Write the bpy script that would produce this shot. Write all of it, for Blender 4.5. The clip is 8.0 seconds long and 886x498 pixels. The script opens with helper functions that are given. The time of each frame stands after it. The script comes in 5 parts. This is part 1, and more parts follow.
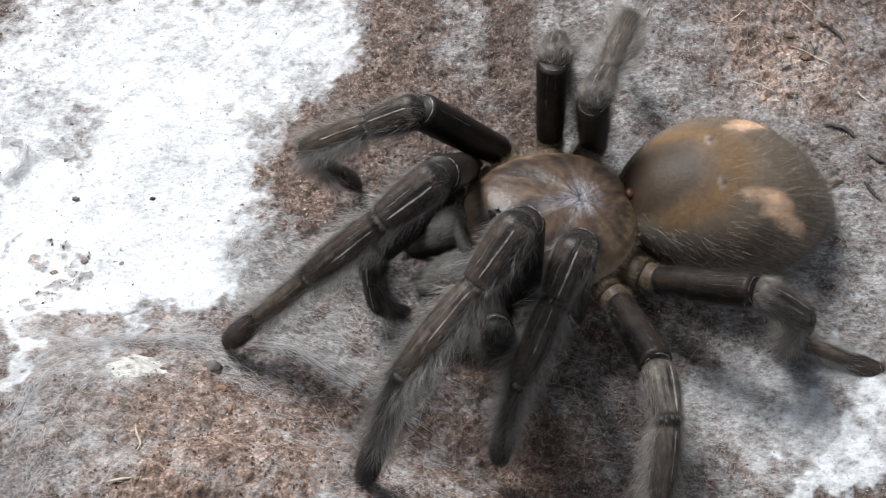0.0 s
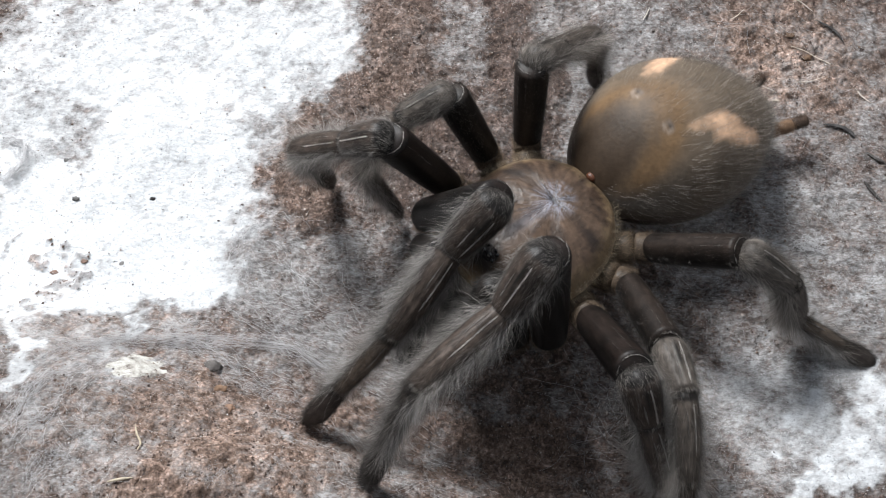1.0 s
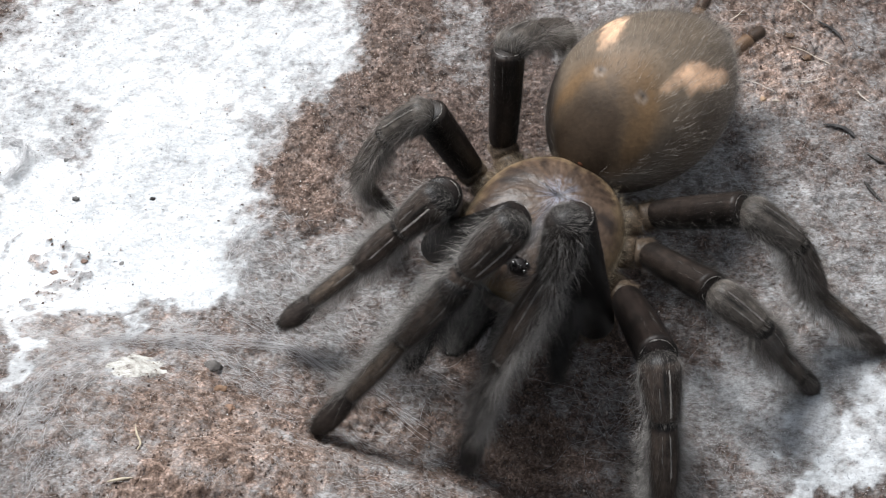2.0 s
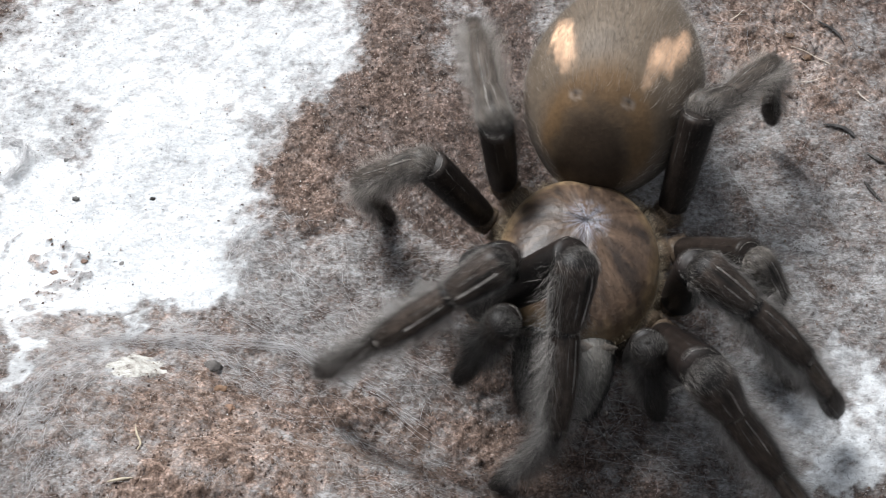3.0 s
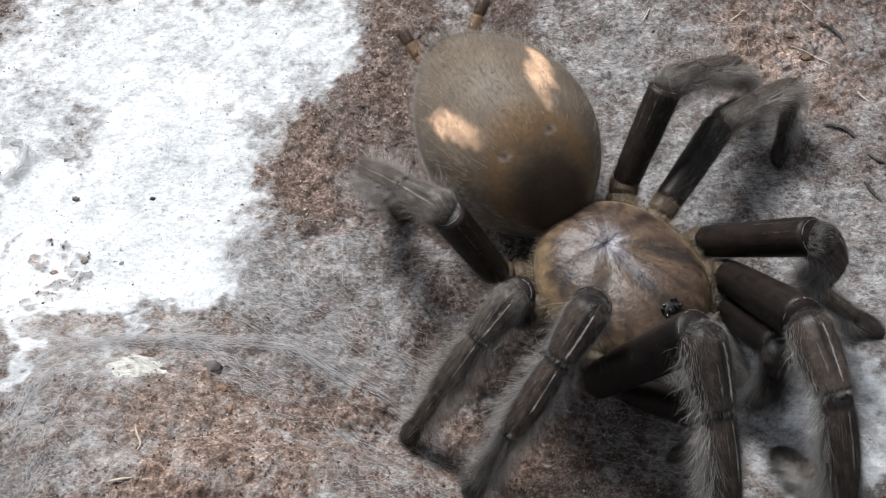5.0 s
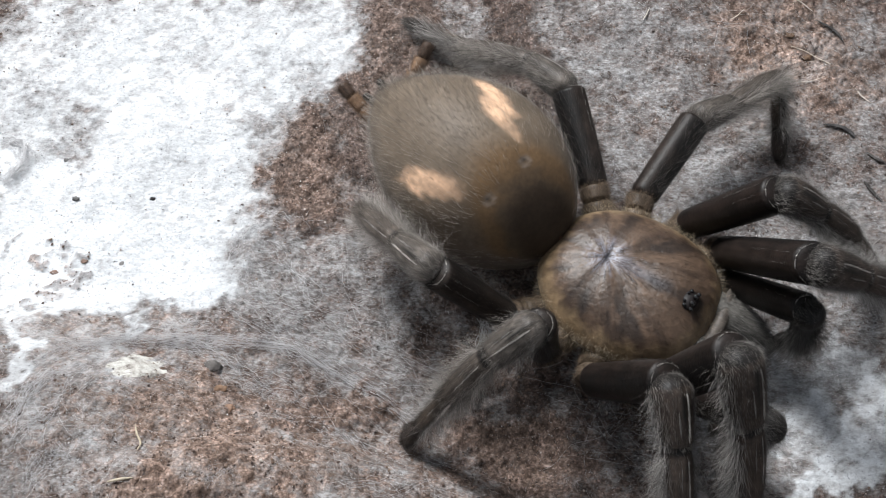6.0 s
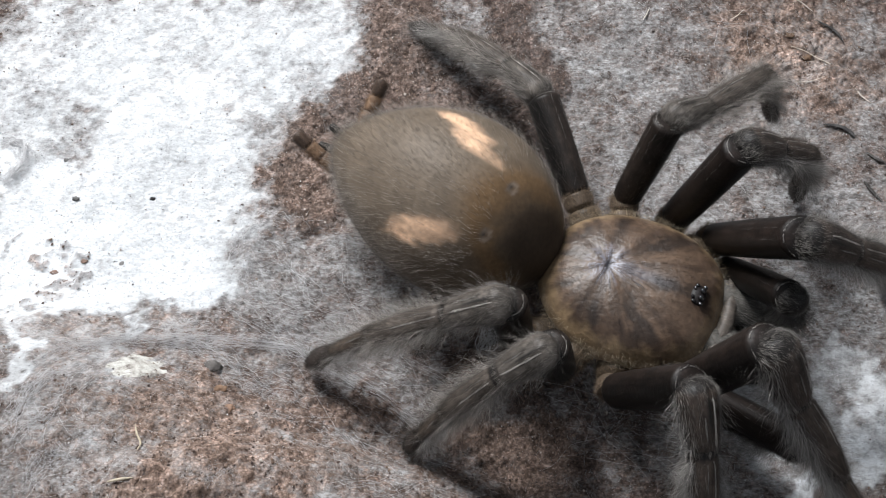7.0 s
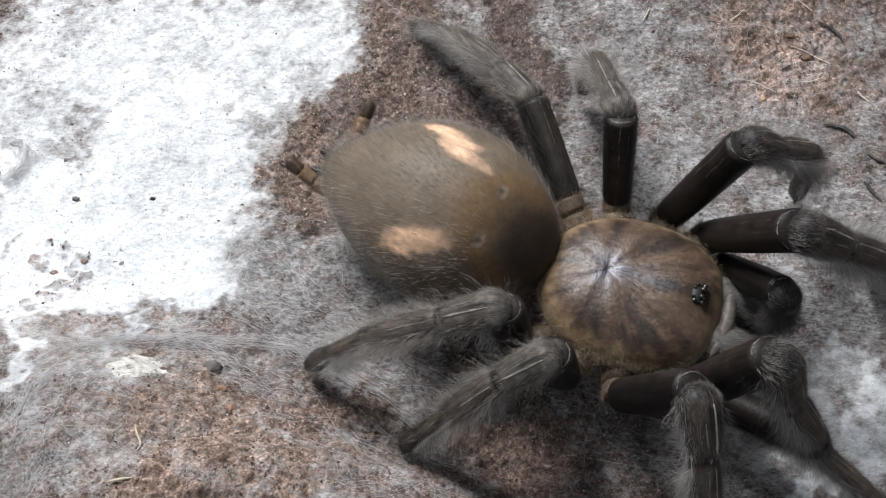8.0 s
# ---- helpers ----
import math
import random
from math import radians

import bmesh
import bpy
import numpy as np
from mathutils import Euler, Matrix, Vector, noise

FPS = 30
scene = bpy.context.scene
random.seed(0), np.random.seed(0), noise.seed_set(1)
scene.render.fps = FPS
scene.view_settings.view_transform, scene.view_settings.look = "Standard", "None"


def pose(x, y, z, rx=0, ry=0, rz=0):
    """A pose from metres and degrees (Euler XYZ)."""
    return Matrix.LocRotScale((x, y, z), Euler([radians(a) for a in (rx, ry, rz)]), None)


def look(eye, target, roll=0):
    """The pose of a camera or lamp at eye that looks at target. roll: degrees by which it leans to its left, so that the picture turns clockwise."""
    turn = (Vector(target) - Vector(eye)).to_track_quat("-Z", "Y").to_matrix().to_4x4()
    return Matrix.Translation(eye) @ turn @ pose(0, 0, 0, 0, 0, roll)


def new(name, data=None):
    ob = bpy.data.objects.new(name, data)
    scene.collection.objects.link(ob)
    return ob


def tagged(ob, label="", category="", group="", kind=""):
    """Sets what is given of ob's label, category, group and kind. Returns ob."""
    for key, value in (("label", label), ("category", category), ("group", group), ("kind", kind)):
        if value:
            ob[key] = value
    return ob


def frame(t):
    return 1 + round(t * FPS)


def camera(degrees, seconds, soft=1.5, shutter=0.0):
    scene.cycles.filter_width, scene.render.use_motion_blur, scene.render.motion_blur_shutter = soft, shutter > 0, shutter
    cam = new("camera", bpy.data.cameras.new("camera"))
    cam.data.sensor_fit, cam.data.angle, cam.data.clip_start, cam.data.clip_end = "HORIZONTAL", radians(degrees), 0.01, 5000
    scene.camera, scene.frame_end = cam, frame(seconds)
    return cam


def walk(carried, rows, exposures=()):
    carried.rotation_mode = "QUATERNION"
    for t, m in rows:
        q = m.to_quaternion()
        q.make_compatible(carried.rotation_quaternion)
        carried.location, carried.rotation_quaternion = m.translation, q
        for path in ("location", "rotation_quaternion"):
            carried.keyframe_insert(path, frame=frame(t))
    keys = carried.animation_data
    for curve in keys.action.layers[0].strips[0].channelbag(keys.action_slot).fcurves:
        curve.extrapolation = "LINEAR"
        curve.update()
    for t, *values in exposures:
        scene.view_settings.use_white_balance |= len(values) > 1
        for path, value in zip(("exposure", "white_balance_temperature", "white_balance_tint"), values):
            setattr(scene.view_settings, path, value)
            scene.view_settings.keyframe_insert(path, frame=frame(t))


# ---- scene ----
# camera: stands still, a hand's width above the substrate
cam = camera(50, 8.0, soft=1.1, shutter=0.5)
CAM = look((0.0, -0.05670, 0.11127), (0.0, 0.0, 0.0))
walk(cam, [(0.0, CAM), (8.0, CAM)], [(0.0, 0.02), (1.5, 0.03), (3.0, 0.0), (4.5, -0.05), (6.0, -0.07), (8.0, -0.07)])

# ---- light: one lamp over the tank, soft room light ----
world = bpy.data.worlds.new("room_light")
scene.world = world
world.use_nodes = True
world.node_tree.nodes["Background"].inputs[0].default_value = (0.80, 0.88, 1.0, 1)
world.node_tree.nodes["Background"].inputs[1].default_value = 0.44
lamp_data = bpy.data.lights.new("tank_lamp", "AREA")
lamp_data.shape, lamp_data.size = "DISK", 0.17
lamp_data.energy = 4.8
lamp_data.color = (0.97, 0.985, 1.0)
lamp = new("tank_lamp", lamp_data)
lamp.matrix_world = look((-0.15, 0.25, 0.36), (0.0, 0.0, 0.0))


# ---- materials ----
def material(name):
    m = bpy.data.materials.new(name)
    m.use_nodes = True
    nt = m.node_tree
    return m, nt.nodes, nt.links, nt.nodes["Principled BSDF"]


def value_noise(nodes, links, vec, scale, detail=4.0, rough=0.6):
    n = nodes.new("ShaderNodeTexNoise")
    n.inputs["Scale"].default_value = scale
    n.inputs["Detail"].default_value = detail
    n.inputs["Roughness"].default_value = rough
    links.new(vec, n.inputs["Vector"])
    return n


def mix_color(nodes, links, fac, a, b, mode="MIX"):
    n = nodes.new("ShaderNodeMix")
    n.data_type, n.blend_type = "RGBA", mode
    for sock, v in ((n.inputs[0], fac), (n.inputs[6], a), (n.inputs[7], b)):
        if isinstance(v, (int, float)):
            sock.default_value = v
        elif isinstance(v, tuple):
            sock.default_value = (*v, 1.0)
        else:
            links.new(v, sock)
    return n.outputs[2]


def ramp(nodes, links, fac, stops):
    n = nodes.new("ShaderNodeValToRGB")
    els = n.color_ramp.elements
    while len(els) < len(stops):
        els.new(0.5)
    for e, (p, c) in zip(els, stops):
        e.position, e.color = p, (*c, 1.0)
    links.new(fac, n.inputs[0])
    return n.outputs[0]


def tinted(name, rough, spec, scale, amount, bump=0.0, sheen=0.0):
    """A surface that takes its marking colour from the mesh, with grain at two scales."""
    m, nodes, links, b = material(name)
    att = nodes.new("ShaderNodeAttribute")
    att.attribute_name = "tint"
    tc = nodes.new("ShaderNodeTexCoord")
    n1 = value_noise(nodes, links, tc.outputs["Object"], scale, 5)
    n2 = value_noise(nodes, links, tc.outputs["Object"], scale * 0.18, 3)
    lo, hi = 1 - amount, 1 + amount
    g1 = ramp(nodes, links, n1.outputs["Fac"], [(0.3, (lo, lo, lo)), (0.7, (hi, hi, hi))])
    g2 = ramp(nodes, links, n2.outputs["Fac"], [(0.3, (lo, lo, lo)), (0.7, (hi, hi, hi))])
    c = mix_color(nodes, links, 1.0, att.outputs["Color"], g1, "MULTIPLY")
    c = mix_color(nodes, links, 1.0, c, g2, "MULTIPLY")
    links.new(c, b.inputs["Base Color"])
    b.inputs["Roughness"].default_value = rough
    b.inputs["Specular IOR Level"].default_value = spec
    if sheen:
        b.inputs["Sheen Weight"].default_value = sheen
        b.inputs["Sheen Roughness"].default_value = 0.45
    if bump:
        bp = nodes.new("ShaderNodeBump")
        bp.inputs["Strength"].default_value = bump
        bp.inputs["Distance"].default_value = 0.0002
        links.new(n1.outputs["Fac"], bp.inputs["Height"])
        links.new(bp.outputs["Normal"], b.inputs["Normal"])
    return m


CUTICLE = tinted("cuticle", 0.48, 0.20, 2600, 0.35, 0.22)
SHELL = tinted("carapace_shell", 0.40, 0.34, 1300, 0.25, 0.6)
SKIN = tinted("abdomen_skin", 0.55, 0.20, 1600, 0.16, 0.25)
HAIR = tinted("hair", 0.5, 0.3, 900, 0.15)
_nt = HAIR.node_tree
_tr = _nt.nodes.new("ShaderNodeBsdfTranslucent")
_mx = _nt.nodes.new("ShaderNodeMixShader")
_pb = _nt.nodes["Principled BSDF"]
_mx.inputs[0].default_value = 0.3
_nt.links.new(_pb.inputs["Base Color"].links[0].from_socket, _tr.inputs["Color"])
_nt.links.new(_pb.outputs[0], _mx.inputs[1])
_nt.links.new(_tr.outputs[0], _mx.inputs[2])
_nt.links.new(_mx.outputs[0], _nt.nodes["Material Output"].inputs["Surface"])
EYE_M, _n, _l, _b = material("eye_lens")
_b.inputs["Base Color"].default_value = (0.008, 0.007, 0.007, 1)
_b.inputs["Roughness"].default_value = 0.06
_b.inputs["Coat Weight"].default_value = 0.6


# ---- mesh helpers ----
class Shape:
    """Collects vertices, faces, marking colours and material slots of one mesh."""

    def __init__(self):
        self.v, self.f, self.c, self.m, self.n = [], [], [], [], 0

    def add(self, verts, faces, tint, slot=0):
        verts = np.asarray(verts, float)
        tint = np.broadcast_to(np.asarray(tint, float), (len(verts), 3))
        self.v.append(verts)
        self.c.append(tint)
        k = self.n
        self.f.extend([[i + k for i in f] for f in faces])
        self.m.extend([slot] * len(faces))
        self.n += len(verts)

    def mesh(self, name, mats):
        me = bpy.data.meshes.new(name)
        v = np.vstack(self.v)
        me.from_pydata(v.tolist(), [], self.f)
        for m in mats:
            me.materials.append(m)
        me.polygons.foreach_set("material_index", np.array(self.m, dtype=np.int32))
        me.polygons.foreach_set("use_smooth", np.ones(len(self.f), dtype=bool))
        a = me.color_attributes.new("tint", "FLOAT_COLOR", "POINT")
        rgba = np.hstack([np.vstack(self.c), np.ones((len(v), 1))])
        a.data.foreach_set("color", rgba.ravel())
        me.update()
        return me


def part(name, shape, mats, parent, label=""):
    ob = new(name, shape.mesh(name, mats))
    ob.parent = parent
    if label:
        tagged(ob, label)
    return ob


def grid_faces(nu, nv, wrap=True):
    """Quads of nu rings with nv points each."""
    out = []
    for i in range(nu - 1):
        for j in range(nv if wrap else nv - 1):
            k = (j + 1) % nv
            out.append((i * nv + j, (i + 1) * nv + j, (i + 1) * nv + k, i * nv + k))
    return out


rng = np.random.default_rng(7)


def hairs(shape, root, normal, along, length, width, tint, lift=0.5, wild=0.25, slot=1):
    """Tapered, slightly bent three-sided hairs. lift: how far they stand off the surface."""
    n = len(root)
    d = along * (1 - lift) + normal * lift + rng.normal(0, wild, (n, 3))
    d /= np.linalg.norm(d, axis=1, keepdims=True)
    length = np.broadcast_to(length, (n,)) * rng.uniform(0.55, 1.2, n)
    side = np.cross(d, normal + rng.normal(0, 0.2, (n, 3)))
    side /= np.linalg.norm(side, axis=1, keepdims=True) + 1e-9
    top = np.cross(side, d)
    w = np.broadcast_to(width, (n,))[:, None]
    mid = root + d * (length * 0.55)[:, None]
    bend = along * 0.35 - normal * 0.15 + rng.normal(0, 0.15, (n, 3))
    tip = mid + (d + bend) * (length * 0.45)[:, None]
    base = root - normal * 0.00005
    pts = np.stack([base + side * w, base - side * w, base + top * w,
                    mid + side * w * 0.7, mid - side * w * 0.7, mid + top * w * 0.7, tip], 1).reshape(-1, 3)
    tint = np.broadcast_to(tint, (n, 3)) * rng.choice([0.45, 0.7, 0.9, 1.1, 1.5], (n, 1))
    one = [(0, 1, 4, 3), (1, 2, 5, 4), (2, 0, 3, 5), (3, 4, 6), (4, 5, 6), (5, 3, 6)]
    off = 7 * np.arange(n)
    faces = []
    for f in one:
        faces += (off[:, None] + np.array(f)).tolist()
    shape.add(pts, faces, np.repeat(tint, 7, 0), slot)


def between(v, i, j):
    """Points at random inside the cells i, j of a grid that closes in j."""
    k = (j + 1) % v.shape[1]
    a, c = rng.random((len(i), 1)), rng.random((len(i), 1))
    return (v[i, j] * (1 - a) + v[i + 1, j] * a) * (1 - c) + (v[i, k] * (1 - a) + v[i + 1, k] * a) * c


def ellipsoid(shape, centre, radii, tint, nu=16, nv=20, slot=0, power=1.0):
    th = np.linspace(0.02, math.pi - 0.02, nu)
    ph = np.linspace(0, 2 * math.pi, nv, endpoint=False)
    t, p = np.meshgrid(th, ph, indexing="ij")
    s = np.sin(t) ** power
    v = np.stack([np.cos(t), s * np.cos(p), s * np.sin(p)], -1).reshape(-1, 3) * radii + centre
    shape.add(v, grid_faces(nu, nv) + [tuple(range(nv)), tuple((nu - 1) * nv + j for j in range(nv))[::-1]], tint, slot)


# ---- the substrate ----
def hump(x, y, cx, cy, rx, ry, h, a=0.0, p=1.0):
    c, s = math.cos(a), math.sin(a)
    u, v = ((x - cx) * c + (y - cy) * s) / rx, (-(x - cx) * s + (y - cy) * c) / ry
    return h * np.exp(-((u * u + v * v) ** p))


def lie(x, y):
    """Height of the substrate without its crumbs."""
    z = hump(x, y, -.047, -.038, .042, .022, .0140, -.32, 2.2)
    z = z + hump(x, y, -.004, -.036, .018, .0045, .0026, -.42, 1.3)
    z = z + hump(x, y, -0.0121, -0.0360, 0.0235, 0.0084, .0026, -.06, 6)
    z = z + hump(x, y, -.052, -.013, .016, .006, .002, .1)
    z = z + hump(x, y, .050, -.034, .026, .014, .004, .2)
    z = z - hump(x, y, .016, -.018, .020, .012, .003) - hump(x, y, .010, -.026, .007, .006, .002, 0.0, 2)
    return z + hump(x, y, .03, .055, .05, .02, .004)


def cells(x, y, seed):
    """Cheap value noise, smooth between whole numbers."""
    xi, yi = np.floor(x).astype(np.int64), np.floor(y).astype(np.int64)
    u, v = x - xi, y - yi
    u, v = u * u * (3 - 2 * u), v * v * (3 - 2 * v)

    def h(a, b):
        n = (a * 374761393 + b * 668265263 + seed * 974634777) & 0x7FFFFFFF
        n = ((n ^ (n >> 13)) * 1274126177) & 0x7FFFFFFF
        return ((n ^ (n >> 16)) & 0xFFFF) / 65535.0
    return (h(xi, yi) * (1 - u) + h(xi + 1, yi) * u) * (1 - v) + (h(xi, yi + 1) * (1 - u) + h(xi + 1, yi + 1) * u) * v


def fractal(x, y, scale, octaves, seed, gain=0.55):
    out, amp, tot = 0.0, 1.0, 0.0
    for k in range(octaves):
        out = out + amp * cells(x * scale + 11.3 * k, y * scale - 7.1 * k, seed + k)
        tot, amp, scale = tot + amp, amp * gain, scale * 2.03
    return out / tot


def patch(x, y, blobs, edge):
    """0 to 1: inside any of the ragged patches (centre, radii, turn, strength), in millimetres."""
    wx = (fractal(x, y, 160, 4, 21) - 0.5) * 0.012
    wy = (fractal(x, y, 160, 4, 57) - 0.5) * 0.012
    wx = wx + (fractal(x, y, 750, 3, 33) - 0.5) * 0.0042
    wy = wy + (fractal(x, y, 750, 3, 34) - 0.5) * 0.0042
    out = np.zeros_like(x)
    for cx, cy, rx, ry, turn, s in blobs:
        c, k = math.cos(turn), math.sin(turn)
        dx, dy = x + wx - cx / 1e3, y + wy - cy / 1e3
        r = np.sqrt(((dx * c + dy * k) * 1e3 / rx) ** 2 + ((-dx * k + dy * c) * 1e3 / ry) ** 2)
        out = np.maximum(out, s * np.clip((1 + edge - r) / (2 * edge), 0, 1))
    return out


# white silk sheet, with the lamp's hot spot painted into its whiteness
WHITE_SHEET = [
    (-38.3, 12.3, 14.7, 17.4, -0.00, 0.83), (-30.2, 32.5, 14.1, 11.5, -0.00, 0.76), (-49.6, 1.8, 11.2, 11.2, -0.00, 0.9),
    (-35.4, -4.1, 8.8, 6.1, -0.00, 0.9), (-48.8, 29.6, 10.7, 9.3, -0.00, 0.80), (-51.5, -8.0, 9.4, 5.6, -0.00, 0.9),
    (-18.6, 33.4, 6.3, 13.7, -0.00, 0.68), (-40.8, 37.8, 16.9, 6.5, -0.00, 0.72), (-59.2, 27.6, 10.6, 17.5, -0.00, 0.70),
    (-15.5, 38.4, 3.4, 5.4, -0.00, 0.6), (-50.4, -20.5, 1.6, 5.2, -0.00, 0.8), (-50.4, -14.4, 3.0, 2.6, -0.00, 0.6), (-57.5, 3.5, 6.8, 14.8, -0.00, 0.85), (-41.9, -7.7, 13.7, 3.2, -0.00, 0.8),
]
WHITE_MOUND_WEST = [
    (-47.0, -23.4, 2.1, 5.9, -0.00, 0.5), (-44.3, -26.2, 4.1, 4.3, -0.00, 0.4), (-38.0, -32.2, 1.7, 1.4, -0.00, 0.45),
]
WHITE_HOLLOW = [
    (36.1, -27.4, 3.3, 2.2, -0.00, 0.4), (43.2, -21.4, 4.1, 2.5, -0.00, 0.72), (47.1, -26.4, 4.2, 3.5, -0.00, 0.8),
    (51.6, -19.8, 2.8, 4.4, -0.00, 0.78), (42.7, -31.1, 5.9, 2.0, -0.00, 0.78), (49.2, -31.2, 2.6, 3.4, -0.00, 0.8),
    (40.3, -25.4, 2.7, 2.1, -0.00, 0.6), (47.8, -15.8, 2.8, 2.0, -0.00, 0.55), (31.5, -24.9, 4.7, 4.2, -0.00, 0.12),
    (37.7, -19.3, 7.6, 5.1, -0.00, 0.35), (52.0, -27.0, 4.5, 6.5, -0.00, 0.65),
]
WHITE_MOUND_RIM = [
    (-36.7, -17.8, 5.2, 2.4, 0.17, 0.75), (-44.2, -18.8, 8.4, 3.4, -0.00, 0.55), (-37.7, -13.6, 9.2, 1.1, -0.00, 0.5),
    (-26.9, -14.5, 5.6, 0.8, 0.21, 0.5), (-45.9, -16.2, 4.2, 1.2, -0.17, 0.5),
]
WHITE_MOUND_EAST = [
    (-25.8, -30.1, 1.6, 0.8, -0.00, 0.4),
]
def thinner(blobs, k):
    return [(*b[:5], b[5] * k) for b in blobs]


WHITE = WHITE_SHEET + WHITE_HOLLOW + thinner(WHITE_MOUND_WEST + WHITE_MOUND_RIM + WHITE_MOUND_EAST, 0.75)
GREY_HOLLOW = [
    (41.8, -21.8, 15.8, 11.5, 0.26, 0.88), (19.2, -22.1, 15.0, 6.3, -0.00, 0.3), (35.9, -13.9, 8.5, 6.8, -0.00, 0.45),
    (12.4, -21.7, 4.1, 2.1, -0.00, 0.3),
]
GREY_SHEET = [
    (-19.4, -3.2, 13.9, 9.0, -0.00, 0.75), (-21.7, 29.4, 10.7, 13.3, -0.00, 0.7),
]
GREY_MOUND_RIM = [
    (-10.2, -14.0, 12.0, 6.0, -0.44, 0.7),
]
GREY_BACK = [
    (28.3, 29.1, 14.0, 15.4, -0.00, 0.64), (32.3, 12.3, 14.0, 11.0, -0.00, 0.8), (48.9, -3.2, 14.7, 18.2, -0.00, 0.75),
    (1.3, 29.2, 5.8, 6.1, -0.00, 0.4), (58.9, 31.2, 7.5, 9.5, -0.00, 0.5),
]
GREY_MOUND_WEST = [
    (-44.1, -23.2, 6.2, 6.6, -0.00, 0.5), (-38.8, -31.8, 6.0, 5.5, -0.00, 0.8), (-35.1, -23.0, 11.0, 2.9, -0.00, 0.25),
]
GREY_MOUND_EAST = [
    (-25.5, -31.1, 2.7, 2.0, -0.70, 0.6), (-4.0, -32.1, 7.9, 2.6, -0.00, 0.5),
]
GREY = GREY_HOLLOW + GREY_SHEET + GREY_BACK + thinner(GREY_MOUND_RIM + GREY_MOUND_WEST + GREY_MOUND_EAST, 0.8)
# silk film; its narrow 0.95 strips paint a highlight along the mound's crest
FILM_SHINE_MOUND_RIM = [
    (-24.0, -15.8, 11.9, 1.9, -0.31, 0.5), (-34.0, -12.4, 18.5, 3.1, -0.00, 0.6), (-48.3, -17.5, 6.3, 4.6, -0.00, 0.7),
    (-36.6, -18.8, 5.6, 3.0, 0.17, 0.8), (-44.2, -18.8, 9.1, 3.8, -0.00, 0.7), (-44.0, -16.6, 6.3, 1.0, -0.26, 0.95),
    (-34.5, -13.6, 7.1, 0.9, -0.00, 0.95), (-23.3, -15.8, 6.3, 0.9, 0.35, 0.95), (-41.6, -20.8, 10.4, 4.5, -0.00, 0.7),
    (-48.0, -15.5, 8.5, 2.3, -0.00, 0.8), (-41.3, -15.7, 6.4, 1.5, -0.00, 0.7), (-28.0, -16.0, 4.2, 1.5, 0.17, 0.7),
    (-35.7, -18.1, 8.4, 3.0, -0.00, 0.6),
]
FILM_MOUND_WEST = [
    (-26.8, -30.5, 4.0, 2.0, -0.52, 0.5), (-39.7, -28.1, 7.5, 6.3, -0.00, 0.5), (-36.6, -33.4, 2.0, 1.9, -0.00, 0.9),
    (-36.7, -23.2, 15.2, 4.4, -0.00, 0.4), (-42.9, -28.8, 7.4, 7.0, -0.00, 0.55), (-31.6, -21.3, 10.4, 3.3, -0.09, 0.6),
    (-38.0, -32.2, 2.3, 1.8, -0.00, 1),
]
FILM_SHEET = [
    (-6.1, -6.3, 9.4, 7.2, -0.00, 0.6), (-4.9, 9.6, 3.8, 4.5, -0.00, 0.6), (-34.3, -10.7, 14.3, 2.3, -0.00, 0.6),
]
FILM_BACK = [
    (58.6, 12.3, 6.2, 11.1, -0.00, 0.55), (14.6, 34.8, 5.0, 8.5, -0.00, 0.5), (5.5, 35.0, 7.6, 6.4, -0.00, 0.5),
    (21.0, 16.8, 6.3, 9.4, -0.00, 0.6), (43.5, 20.6, 8.8, 7.8, -0.00, 0.6), (42.8, 34.8, 5.9, 5.4, -0.00, 0.45),
]
# silk film; the thin steeply turned 0.9 strips carry the painted crest highlight on
FILM_SHINE_MOUND_EAST = [
    (-12.2, -26.8, 8.1, 1.5, -0.38, 0.55), (-15.7, -34.0, 9.2, 0.9, -0.09, 0.7), (-17.1, -31.6, 8.0, 2.7, -0.00, 0.35),
    (-27.0, -28.7, 6.1, 2.1, -0.52, 0.4), (-9.5, -27.3, 7.4, 2.0, -0.35, 0.5), (-13.4, -20.0, 6.2, 0.9, 0.49, 0.9),
    (-4.3, -25.1, 6.1, 0.8, 0.52, 0.9), (-5.4, -29.8, 10.0, 1.7, -0.17, 0.6), (-11.1, -24.3, 8.1, 1.0, -0.44, 0.8),
    (-20.3, -23.3, 4.1, 0.8, -0.09, 0.7), (-11.1, -33.8, 11.8, 0.9, -0.00, 0.7), (-25.9, -29.8, 2.7, 1.5, -0.00, 0.8),
    (-16.1, -34.3, 5.9, 0.7, -0.00, 0.9),
]
FILM = FILM_SHEET + FILM_BACK + thinner(FILM_SHINE_MOUND_RIM + FILM_MOUND_WEST + FILM_SHINE_MOUND_EAST, 0.75)
SOIL_SHEET = [
    (-18.5, 11.4, 6.6, 7.7, -0.00, 1), (-7.7, 30.3, 7.4, 10.3, -0.00, 0.9), (-13.9, 21.6, 4.8, 4.9, -0.00, 0.9),
    (-49.4, -4.6, 1.9, 1.1, -0.00, 0.75), (-36.8, -8.7, 1.4, 0.6, -0.00, 0.5), (-45.2, -2.5, 1.5, 1.2, -0.00, 0.6),
    (-54.7, -2.5, 1.2, 1.7, -0.00, 0.5), (-46.8, -9.4, 1.3, 0.8, -0.00, 0.6), (-50.0, -9.1, 1.6, 1.0, -0.00, 0.6),
    (-46.7, -5.5, 1.0, 1.6, -0.00, 0.55), (-48.3, -1.2, 1.5, 1.2, -0.00, 0.6),
]
